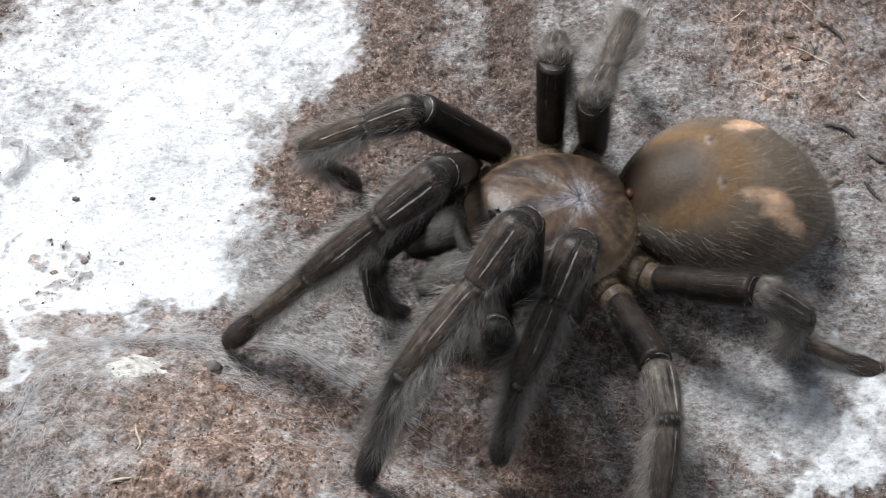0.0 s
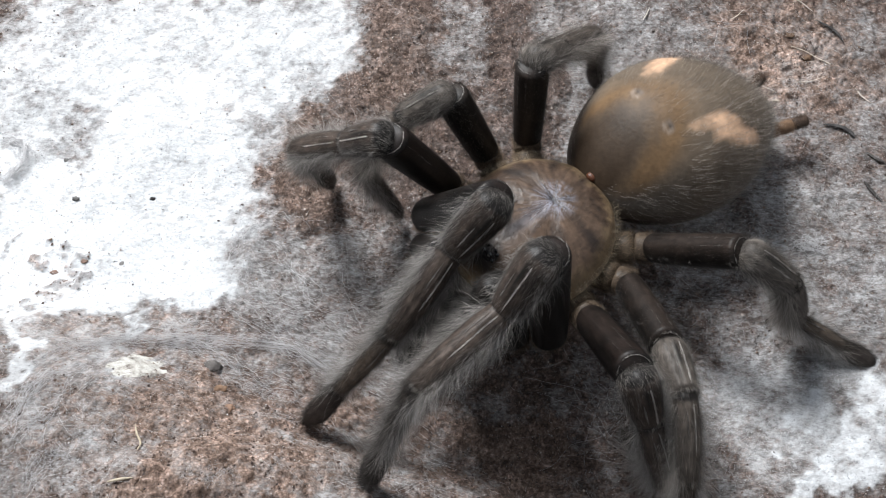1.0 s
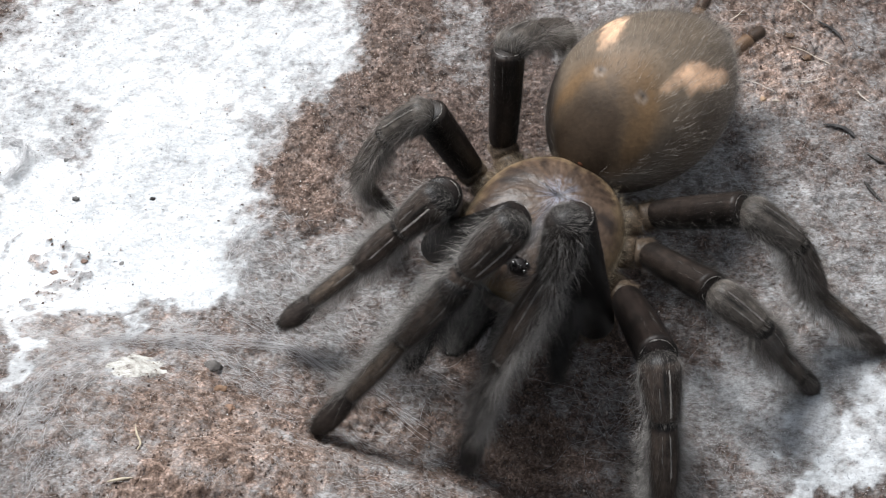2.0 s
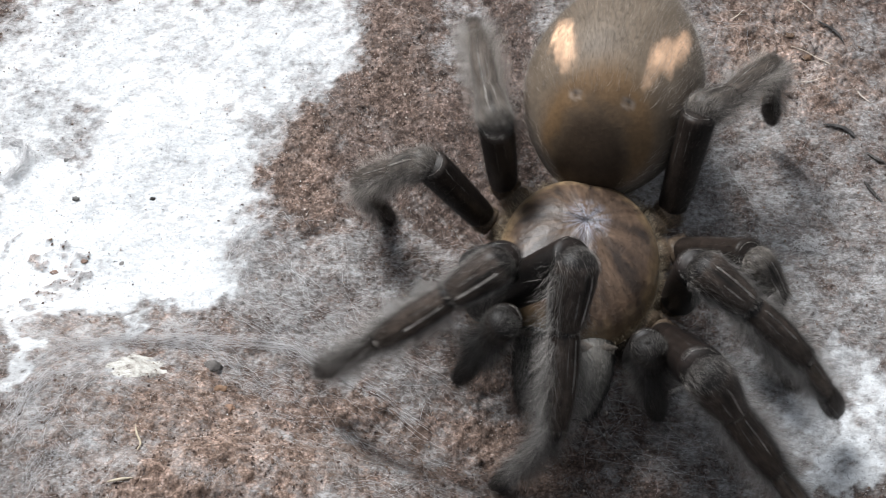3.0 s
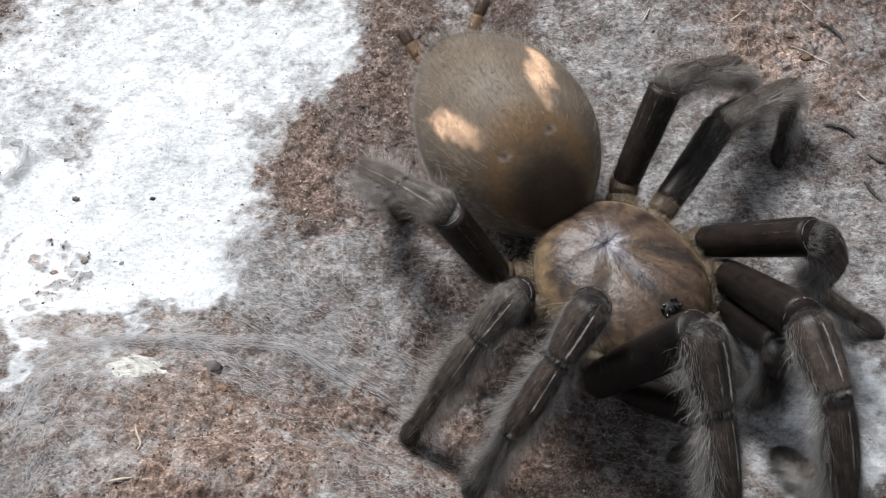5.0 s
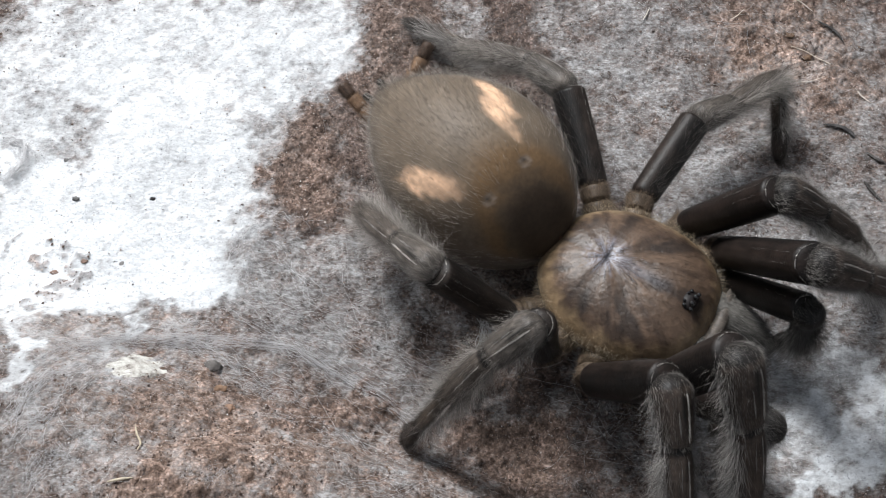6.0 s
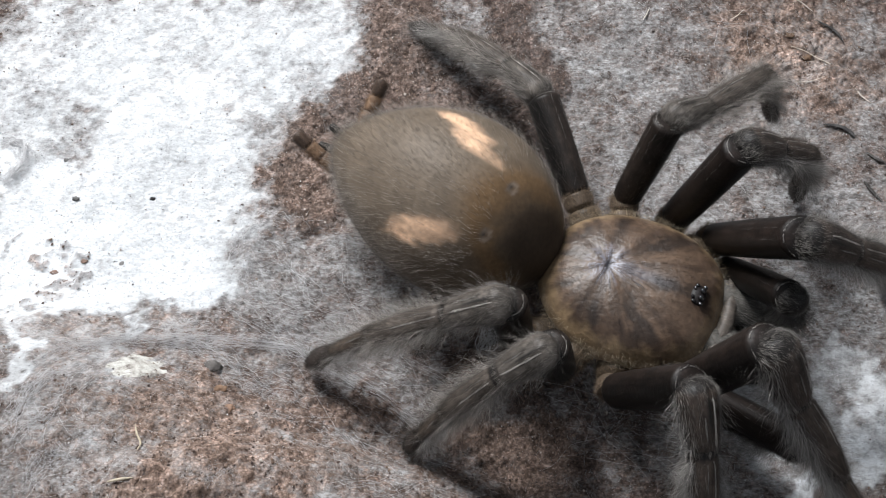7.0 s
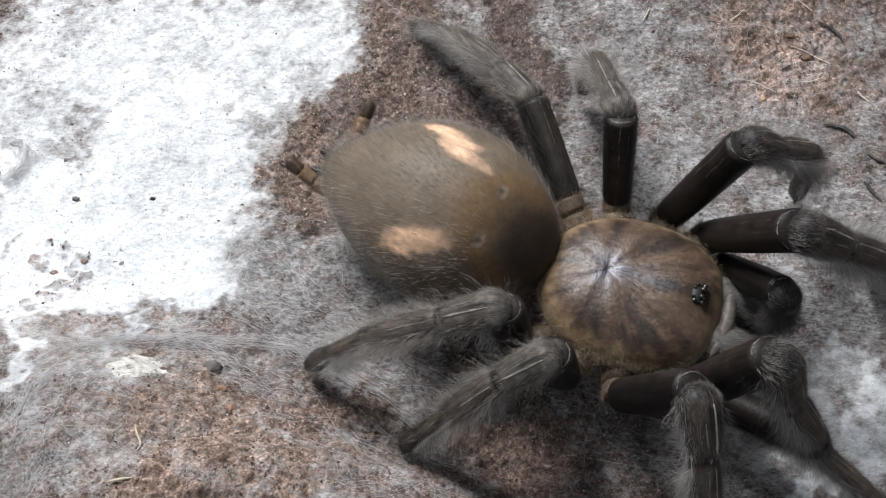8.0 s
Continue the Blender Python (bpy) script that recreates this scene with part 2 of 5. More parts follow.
SOIL_BACK = [
    (-1.9, 15.0, 9.4, 10.2, -0.00, 0.9), (11.9, 29.1, 4.9, 11.3, -0.00, 0.9), (3.4, -4.6, 5.8, 4.8, -0.00, 0.5),
    (52.6, 33.5, 8.4, 5.4, -0.00, 0.3), (58.5, 28.3, 4.1, 5.2, -0.00, 0.5),
]
SOIL_HOLLOW = [
    (6.0, -19.6, 3.8, 1.8, -0.00, 0.9), (9.4, -26.4, 5.7, 3.4, -0.00, 1), (17.5, -21.5, 9.5, 4.8, -0.00, 0.15),
]
SOIL_MOUND_WEST = [
    (-29.0, -34.0, 3.3, 2.0, -0.00, 0.5), (-30.7, -24.0, 6.2, 2.1, -0.00, 0.2), (-26.1, -33.8, 4.6, 1.7, -0.00, 0.6),
    (-29.2, -35.1, 2.6, 1.1, -0.00, 0.6),
]
SOIL_MOUND_EAST = [
    (-24.0, -19.9, 4.1, 2.5, -0.35, 0.45), (-13.2, -20.3, 6.8, 2.6, -0.40, 0.95), (-21.4, -30.0, 8.7, 3.1, -0.17, 0.22),
]
SOIL_MOUND_RIM = [
    (-16.3, -18.8, 4.8, 2.0, -0.35, 0.6),
]
SOIL = SOIL_SHEET + SOIL_BACK + SOIL_HOLLOW + SOIL_MOUND_WEST + SOIL_MOUND_EAST + SOIL_MOUND_RIM
RUST_BACK = [
    (50.5, 30.1, 9.9, 9.4, -0.00, 0.8), (51.4, 30.6, 9.9, 10.0, -0.00, 1), (51.1, 31.5, 7.1, 8.4, -0.00, 1),
]
RUST_MOUND_EAST = [
    (-22.5, -28.2, 20.2, 10.3, -0.26, 0.85), (-9.8, -24.2, 8.1, 4.2, -0.35, 0.7), (-26.7, -21.7, 6.2, 2.9, -0.00, 1),
]
RUST_SHEET = [
    (-18.5, 11.4, 7.0, 8.2, -0.00, 0.45), (-7.7, 30.3, 6.6, 9.3, -0.00, 0.35), (-49.4, -4.6, 2.9, 2.1, -0.00, 0.8),
]
RUST_HOLLOW = [
    (9.0, -26.4, 5.6, 3.4, -0.00, 0.6), (4.0, -17.9, 3.1, 2.5, -0.00, 0.3),
]
RUST_MOUND_RIM = [
    (-40.1, -14.0, 15.6, 2.3, -0.00, 0.7), (-39.9, -18.0, 10.5, 4.5, 0.17, 0.6),
]
RUST_MOUND_WEST = [
    (-30.3, -34.0, 5.9, 2.7, -0.00, 0.8), (-29.2, -35.1, 3.3, 1.3, -0.00, 1),
]
RUST = RUST_BACK + RUST_MOUND_EAST + RUST_SHEET + RUST_HOLLOW + RUST_MOUND_RIM + RUST_MOUND_WEST


def axis(lo, hi, step, far):
    inner = np.arange(lo, hi, step)
    outer = np.geomspace(0.002, far, 26)
    return np.concatenate([lo - outer[::-1], inner, hi + outer])


def make_ground():
    xs, ys = axis(-0.072, 0.072, 0.00028, 0.26), axis(-0.046, 0.058, 0.00028, 0.28)
    x, y = np.meshgrid(xs, ys, indexing="xy")
    white = patch(x, y, WHITE, 0.30)
    white = white * np.clip(1 + (fractal(x, y, 1000, 4, 91) - 0.5) * 3.4 * (0.95 - white), 0, 1.25)
    grey = patch(x, y, GREY + FILM, 0.5)
    soil = patch(x, y, SOIL, 0.24)
    rust = patch(x, y, RUST, 0.6)
    silk = np.clip(np.maximum(white * 1.08, grey * 0.66) * (1 - soil), 0, 1.1)
    z = lie(x, y)
    rough = fractal(x, y, 240, 3, 5) - 0.5
    crumb = fractal(x, y, 1300, 3, 9, 0.7) - 0.5
    z = z + rough * 0.0016 * (1 - 0.5 * white) + crumb * (0.0008 + 0.0009 * rust) * (1 - 0.68 * white) * (1 - 0.4 * silk)
    z = z + soil * 0.0005
    me = bpy.data.meshes.new("ground")
    nx, ny = len(xs), len(ys)
    v = np.stack([x, y, z], -1).reshape(-1, 3)
    i, j = np.meshgrid(np.arange(nx - 1), np.arange(ny - 1), indexing="xy")
    a = (j * nx + i).ravel()
    f = np.stack([a, a + 1, a + nx + 1, a + nx], 1).astype(np.int32)
    me.vertices.add(len(v))
    me.vertices.foreach_set("co", v.ravel())
    me.loops.add(f.size)
    me.loops.foreach_set("vertex_index", f.ravel())
    me.polygons.add(len(f))
    me.polygons.foreach_set("loop_start", np.arange(0, f.size, 4, dtype=np.int32))
    me.polygons.foreach_set("use_smooth", np.ones(len(f), dtype=bool))
    for name, val in (("silk", silk), ("white", white), ("rust", rust), ("soil", soil)):
        at = me.attributes.new(name, "FLOAT", "POINT")
        at.data.foreach_set("value", val.ravel().astype(np.float32))
    me.update(calc_edges=True)
    me.materials.append(ground_material())
    return tagged(new("ground", me), "webbed brown soil with grey and white silk sheets", "ground", kind="structure")


def ground_material():
    m, nodes, links, b = material("webbed_soil")
    tc = nodes.new("ShaderNodeTexCoord")
    o = tc.outputs["Object"]

    def att(name):
        n = nodes.new("ShaderNodeAttribute")
        n.attribute_name = name
        return n.outputs["Fac"]

    fine = value_noise(nodes, links, o, 1700, 6, 0.78)
    mid = value_noise(nodes, links, o, 420, 5, 0.65)
    big = value_noise(nodes, links, o, 70, 4)
    soil = ramp(nodes, links, fine.outputs["Fac"], [(0.30, (0.034, 0.022, 0.017)), (0.5, (0.102, 0.071, 0.059)), (0.70, (0.27, 0.21, 0.182))])
    rusty = ramp(nodes, links, fine.outputs["Fac"], [(0.28, (0.055, 0.031, 0.022)), (0.5, (0.305, 0.212, 0.165)), (0.70, (0.54, 0.43, 0.375))])
    ground_c = mix_color(nodes, links, att("rust"), soil, rusty)
    lumps = ramp(nodes, links, value_noise(nodes, links, o, 520, 3, 0.7).outputs["Fac"], [(0.34, (0.5, 0.46, 0.43)), (0.5, (1.0, 1.0, 1.0)), (0.66, (1.5, 1.5, 1.52))])
    ground_c = mix_color(nodes, links, 1.0, ground_c, lumps, "MULTIPLY")
    # single grains: each crumb its own tone, the brightest painted glints, dark gaps between
    grain = nodes.new("ShaderNodeTexVoronoi")
    grain.inputs["Scale"].default_value = 3400
    links.new(o, grain.inputs["Vector"])
    tone = ramp(nodes, links, grain.outputs["Color"], [(0.12, (0.42, 0.40, 0.39)), (0.55, (1.0, 1.0, 1.0)), (0.80, (1.35, 1.34, 1.33)), (0.93, (2.3, 2.3, 2.35))])
    gap = ramp(nodes, links, grain.outputs["Distance"], [(0.35, (1.08, 1.08, 1.08)), (0.75, (0.45, 0.43, 0.42))])
    ground_c = mix_color(nodes, links, 0.62, ground_c, tone, "MULTIPLY")
    ground_c = mix_color(nodes, links, 0.55, ground_c, gap, "MULTIPLY")
    # silk: bleached threads matted over the soil, thin where the soil shows through
    mat = nodes.new("ShaderNodeMapping")
    mat.inputs["Scale"].default_value = (1.0, 1.7, 1.0)
    mat.inputs["Rotation"].default_value = (0, 0, 0.45)
    links.new(o, mat.inputs["Vector"])
    web = value_noise(nodes, links, mat.outputs["Vector"], 1300, 6, 0.78)
    silk_c = ramp(nodes, links, web.outputs["Fac"], [(0.28, (0.17, 0.155, 0.147)), (0.52, (0.34, 0.327, 0.32)), (0.74, (0.60, 0.60, 0.605))])
    white_c = ramp(nodes, links, web.outputs["Fac"], [(0.25, (0.40, 0.42, 0.44)), (0.37, (0.70, 0.72, 0.74)), (0.58, (0.84, 0.86, 0.875))])
    specks = value_noise(nodes, links, o, 2600, 4, 0.7)
    crackle = ramp(nodes, links, specks.outputs["Fac"], [(0.33, (0.42, 0.43, 0.45)), (0.43, (1.0, 1.0, 1.0))])
    white_c = mix_color(nodes, links, 1.0, white_c, crackle, "MULTIPLY")
    # crossing fibres of the mat, drawn out along three directions
    for turn, size, wide in ((0.45, 900, 0.034), (-0.7, 1150, 0.026), (1.5, 1000, 0.022)):
        mp = nodes.new("ShaderNodeMapping")
        mp.inputs["Scale"].default_value = (0.16, 1.0, 1.0)
        mp.inputs["Rotation"].default_value = (0, 0, turn)
        links.new(o, mp.inputs["Vector"])
        th = value_noise(nodes, links, mp.outputs["Vector"], size, 3, 0.6)
        line = ramp(nodes, links, th.outputs["Fac"], [(0.5 - wide, (0, 0, 0)), (0.5, (0.55, 0.55, 0.55)), (0.5 + wide, (0, 0, 0))])
        silk_c = mix_color(nodes, links, line, silk_c, (0.66, 0.67, 0.68))
    pits = ramp(nodes, links, fine.outputs["Fac"], [(0.34, (0.42, 0.41, 0.40)), (0.47, (1.0, 1.0, 1.0))])
    silk_c = mix_color(nodes, links, 1.0, silk_c, pits, "MULTIPLY")
    silk_c = mix_color(nodes, links, att("white"), silk_c, white_c)
    wide = value_noise(nodes, links, o, 190, 4, 0.6)

    def calc(op, x, y, clamp=False):
        n = nodes.new("ShaderNodeMath")
        n.operation, n.use_clamp = op, clamp
        for sock, v in zip(n.inputs, (x, y)):
            if isinstance(v, (int, float)):
                sock.default_value = v
            else:
                links.new(v, sock)
        return n.outputs[0]

    # cover: thick or thin by chance, steadier where the sheet is white
    loose = calc("ADD", calc("MULTIPLY", mid.outputs["Fac"], 1.5), calc("MULTIPLY", web.outputs["Fac"], 1.8))
    loose = calc("SUBTRACT", calc("ADD", loose, calc("MULTIPLY", wide.outputs["Fac"], 1.5)), 2.4)
    steady = calc("SUBTRACT", 1.0, calc("MULTIPLY", att("white"), 0.8))
    steady = calc("MULTIPLY", steady, calc("SUBTRACT", 1.0, calc("MULTIPLY", att("soil"), 0.75)))
    cover = calc("ADD", att("silk"), calc("MULTIPLY", loose, steady), True)
    # crisp little flecks of soil caught in the sheet
    fleck = nodes.new("ShaderNodeTexVoronoi")
    fleck.inputs["Scale"].default_value = 620
    links.new(o, fleck.inputs["Vector"])
    size = calc("MULTIPLY", fleck.outputs["Color"], 0.24)
    bare = calc("MULTIPLY", calc("LESS_THAN", calc("ADD", fleck.outputs["Distance"], calc("MULTIPLY", fine.outputs["Fac"], 0.3)), size), 0.6)
    cover = calc("SUBTRACT", cover, bare, True)
    c = mix_color(nodes, links, cover, ground_c, silk_c)
    tone = ramp(nodes, links, big.outputs["Fac"], [(0.3, (0.78, 0.78, 0.78)), (0.7, (1.1, 1.1, 1.1))])
    c = mix_color(nodes, links, 1.0, c, tone, "MULTIPLY")
    links.new(c, b.inputs["Base Color"])
    b.inputs["Roughness"].default_value = 0.72
    b.inputs["Specular IOR Level"].default_value = 0.25
    bp = nodes.new("ShaderNodeBump")
    bp.inputs["Strength"].default_value = 1.0
    bp.inputs["Distance"].default_value = 0.0004
    links.new(fine.outputs["Fac"], bp.inputs["Height"])
    links.new(bp.outputs["Normal"], b.inputs["Normal"])
    return m


make_ground()

# plain tank walls that close the place
WALL_M, _n, _l, _b = material("frosted_tank_wall")
_b.inputs["Base Color"].default_value = (0.34, 0.35, 0.36, 1)
_b.inputs["Roughness"].default_value = 0.5
for _name, _x, _y, _sx, _sy in (("wall_north", 0, .30, .606, .006), ("wall_south", 0, -.30, .606, .006),
                                ("wall_east", .30, 0, .006, .594), ("wall_west", -.30, 0, .006, .594)):
    _bm = bmesh.new()
    bmesh.ops.create_cube(_bm, size=1.0, matrix=Matrix.Translation((_x, _y, .07)) @ Matrix.Diagonal((_sx, _sy, .20, 1)))
    _me = bpy.data.meshes.new(_name)
    _bm.to_mesh(_me)
    _me.materials.append(WALL_M)
    tagged(new(_name, _me), "plain frosted plastic side of the tank", "wall", kind="structure")

# ---- silk threads, crumbs and litter on the substrate ----
SILK_M, _n, _l, _b = material("silk_thread")
_b.inputs["Base Color"].default_value = (0.58, 0.57, 0.575, 1)
_b.inputs["Roughness"].default_value = 0.35


def simple_mesh(name, verts, faces, mat):
    me = bpy.data.meshes.new(name)
    me.from_pydata(np.asarray(verts).tolist(), [], faces)
    me.materials.append(mat)
    me.polygons.foreach_set("use_smooth", np.ones(len(faces), dtype=bool))
    me.update()
    return me


def full_lie(x, y):
    return lie(x, y) + (fractal(x, y, 240, 3, 5) - 0.5) * 0.0016


class Threads:
    """Many thin three-sided threads in one mesh."""

    def __init__(self):
        self.v, self.f, self.n = [], [], 0

    def add(self, path, width):
        m = len(path)
        d = np.gradient(path, axis=0)
        d /= np.linalg.norm(d, axis=1, keepdims=True) + 1e-12
        s = np.cross(d, (0.02, 0.05, 1.0))
        s /= np.linalg.norm(s, axis=1, keepdims=True) + 1e-12
        t = np.cross(s, d)
        ring = np.stack([path + s * width, path - s * width, path + t * width * 1.4], 1)
        self.v.append(ring.reshape(-1, 3))
        for i in range(m - 1):
            a = self.n + i * 3
            self.f += [(a, a + 1, a + 4, a + 3), (a + 1, a + 2, a + 5, a + 4), (a + 2, a, a + 3, a + 5)]
        self.n += 3 * m

    def bundle(self, points, count, spread, lift, width, parts=14, share=(0.12, 0.7)):
        """Threads that run along a bent line, fanned out, each over a stretch of it. Millimetres."""
        p = np.array(points, float) / 1e3
        k = np.linspace(0, 1, len(p))
        for _ in range(count):
            ln = rng.uniform(*share)
            a = rng.uniform(0, 1 - ln)
            u = np.linspace(a, a + ln, parts)
            x, y = np.interp(u, k, p[:, 0]), np.interp(u, k, p[:, 1])
            o1, o2 = rng.normal(0, spread / 1e3, 2), rng.normal(0, spread / 1e3, 2)
            w = np.linspace(0, 1, parts)
            x = x + o1[0] * (1 - w) + o2[0] * w
            y = y + o1[1] * (1 - w) + o2[1] * w
            x = x + (fractal(u * 7 + o1[0] * 9e4, u * 0, 1.0, 2, 71) - 0.5) * 0.0026
            y = y + (fractal(u * 7 + o1[1] * 9e4, u * 0, 1.0, 2, 72) - 0.5) * 0.0026
            z = full_lie(x, y)
            chord = z[0] * (1 - w) + z[-1] * w
            z = np.maximum(z, z * 0.6 + chord * 0.4) + abs(rng.normal(lift, lift)) / 1e3 + 0.00005
            self.add(np.stack([x, y, z], 1), rng.uniform(0.5, 1.3) * width / 1e3)

    def done(self, name, label):
        return tagged(new(name, simple_mesh(name, np.vstack(self.v), self.f, SILK_M)), label, "spider silk", kind="stuff")


def make_silk():
    t = Threads()
    t.bundle(((-48.1, -23.5), (-46.4, -19.2), (-43.3, -15.3), (-33.8, -13.4), (-25.6, -13.2), (-18.7, -13.8), (-11.2, -18.2), (-5.5, -21.8), (0.4, -25.4)), 62, 0.55, 0.25, 0.0115, 20, (0.15, 0.6))
    t.bundle(((-45.3, -19.0), (-40.1, -14.0), (-31.9, -13.0), (-23.5, -14.6)), 45, 0.4, 0.25, 0.0115, 16)
    t.bundle(((-28.0, -16.0), (-21.5, -19.6), (-18.1, -20.2), (-9.8, -24.2), (-0.3, -30.9)), 10, 0.5, 0.2, 0.010, 18)
    t.bundle(((-43.9, -25.5), (-39.9, -18.0), (-33.8, -13.6), (-21.3, -15.7), (-9.9, -21.3)), 25, 2.4, 0.2, 0.008)
    t.bundle(((-23.9, -20.8), (-15.2, -23.1), (-5.7, -26.2), (4.4, -30.1)), 12, 1.3, 0.2, 0.009)
    t.bundle(((-34.5, -9.9), (-23.9, -10.4), (-13.0, -14.0), (-1.7, -19.6), (4.6, -23.4)), 38, 3.51, 0.3, 0.010)
    t.bundle(((-28.4, -0.8), (-18.9, -9.6), (-9.4, -15.4), (-1.7, -18.8)), 45, 4.32, 0.3, 0.009)
    t.bundle(((-44.5, -34.8), (-44.5, -29.5), (-41.1, -25.3), (-38.4, -18.7)), 30, 3.24, 0.3, 0.010)
    t.bundle(((-6.9, -1.5), (1.2, -0.8), (8.6, -2.2)), 30, 1.35, 0.4, 0.010)
    t.bundle(((-21.4, 4.1), (-25.1, 3.5), (-27.8, 0.1), (-28.4, -4.9)), 8, 0.68, 0.3, 0.018)
    t.bundle(((12.5, -19.0), (20.6, -21.4), (30.6, -26.4)), 34, 4.05, 0.5, 0.009)
    t.bundle(((-13.4, -33.9), (-5.8, -32.9), (1.0, -33.0)), 20, 1.35, 0.3, 0.012)
    t.bundle(((-36.4, -13.5), (-31.8, -13.8), (-25.4, -15.9), (-19.4, -20.3)), 20, 0.68, 0.35, 0.014)
    t.bundle(((-15.4, 37.4), (-14.4, 31.3), (-12.3, 24.5)), 4, 0.68, 0.3, 0.014)
    t.bundle(((-58.4, 41.2), (-57.7, 32.7), (-57.4, 22.6)), 4, 1.62, 0.3, 0.012)
    t.bundle(((-17.9, 36.4), (-20.1, 31.4), (-23.4, 29.9)), 4, 1.08, 0.3, 0.012)
    t.bundle(((38.9, 37.6), (49.4, 33.9), (56.8, 28.2)), 8, 3.24, 0.4, 0.012)
    t.bundle(((29.3, 21.5), (35.8, 9.6), (37.1, 1.8)), 30, 5.4, 0.3, 0.009)
    t.bundle(((44.3, 26.3), (54.1, 26.3), (59.2, 23.5)), 7, 2.16, 0.4, 0.012)
    t.bundle(((-25.9, 3.5), (-23.0, 4.7), (-19.2, 4.1), (-14.5, 2.6)), 7, 0.5, 0.4, 0.014, 14, (0.4, 0.9))
    t.bundle(((-23.6, 3.5), (-21.0, -0.7), (-17.4, -4.8), (-15.4, -9.5)), 6, 1.6, 0.4, 0.014, 14, (0.3, 0.7))
    t.bundle(((-28.3, -2.4), (-24.2, -6.4), (-18.9, -9.6), (-11.7, -11.8)), 14, 2.4, 0.4, 0.012, 14, (0.2, 0.6))
    t.bundle(((-12.8, -2.4), (-10.5, -6.3), (-8.9, -9.4)), 3, 1.2, 0.4, 0.015, 10, (0.3, 0.6))
    t.bundle(((38.1, 38.5), (41.1, 34.8), (42.3, 30.0)), 4, 3.0, 0.5, 0.014, 10, (0.2, 0.5))
    t.bundle(((28.1, 9.6), (31.5, 12.3), (37.0, 13.2)), 8, 3.0, 0.4, 0.012, 10, (0.2, 0.6))
    t.bundle(((-27.4, -17.9), (-23.5, -19.2), (-19.3, -20.9), (-12.5, -23.0)), 22, 0.22, 0.2, 0.010, 14, (0.3, 0.8))
    t.bundle(((-21.5, -23.2), (-16.9, -23.4), (-13.7, -24.5), (-11.0, -26.0), (-5.4, -29.4)), 34, 0.3, 0.25, 0.0115, 16, (0.2, 0.6))
    t.bundle(((-45.8, -29.2), (-45.5, -25.2), (-45.0, -23.1), (-43.5, -20.3), (-39.7, -18.5)), 55, 0.45, 0.25, 0.0115, 16, (0.2, 0.6))
    t.bundle(((-44.7, -28.8), (-43.4, -27.0), (-41.7, -25.7)), 22, 0.4, 0.2, 0.010, 12, (0.4, 0.9))
    t.bundle(((-41.6, -34.8), (-41.7, -32.5), (-40.7, -31.0), (-38.5, -30.6)), 26, 0.7, 0.2, 0.010, 12, (0.3, 0.8))
    t.bundle(((-23.7, -34.8), (-23.5, -33.2), (-22.5, -32.5)), 14, 0.4, 0.2, 0.010, 12, (0.4, 0.9))
    t.bundle(((-35.4, -12.0), (-32.2, -11.2), (-29.8, -11.3)), 16, 0.4, 0.2, 0.012, 12, (0.4, 0.9))
    t.done("silk_strands", "fine white silk strands stretched over the soil")
    f = Threads()
    x, y = rng.uniform(-0.068, 0.068, 34000), rng.uniform(-0.038, 0.048, 34000)
    s = np.maximum(patch(x, y, WHITE, 0.22) * 0.5, patch(x, y, GREY + FILM, 0.5)) * (1 - patch(x, y, SOIL, 0.18) * 0.9)
    pick = rng.random(len(x)) < (0.05 + 0.34 * s) * (1 - 0.7 * patch(x, y, RUST, 0.6))
    for a, b in zip(x[pick], y[pick]):
        ln = rng.gamma(2.0, 0.0011) + 0.0004
        # the threads run round the mound and stretch away from it
        round_mound = math.atan2(b + 0.060, a + 0.047) - math.pi / 2
        h = (round_mound if b < 0.002 and a < 0.02 else -0.5) + rng.normal(0, 0.65 if b < 0.002 and a < 0.02 else 0.8)
        k = np.linspace(0, 1, 5)
        turn = h + rng.normal(0, 1.5) * (k - 0.5)
        px, py = a + np.cumsum(np.cos(turn)) * ln / 5, b + np.cumsum(np.sin(turn)) * ln / 5
        pz = full_lie(px, py) + 0.00025 + rng.random() * 0.0004
        f.add(np.stack([px, py, pz], 1), rng.uniform(0.0035, 0.0075) / 1e3)
    f.done("silk_fuzz", "matted pale silk fibres clinging to the soil")


def crumb_material():
    m, nodes, links, b = material("soil_crumb")
    g = nodes.new("ShaderNodeNewGeometry")
    c = ramp(nodes, links, g.outputs["Random Per Island"], [(0.0, (0.028, 0.019, 0.016)), (0.4, (0.085, 0.052, 0.040)), (0.75, (0.145, 0.092, 0.066)), (0.95, (0.22, 0.155, 0.115)), (1.0, (0.52, 0.46, 0.41))])
    links.new(c, b.inputs["Base Color"])
    b.inputs["Roughness"].default_value = 0.7
    return m


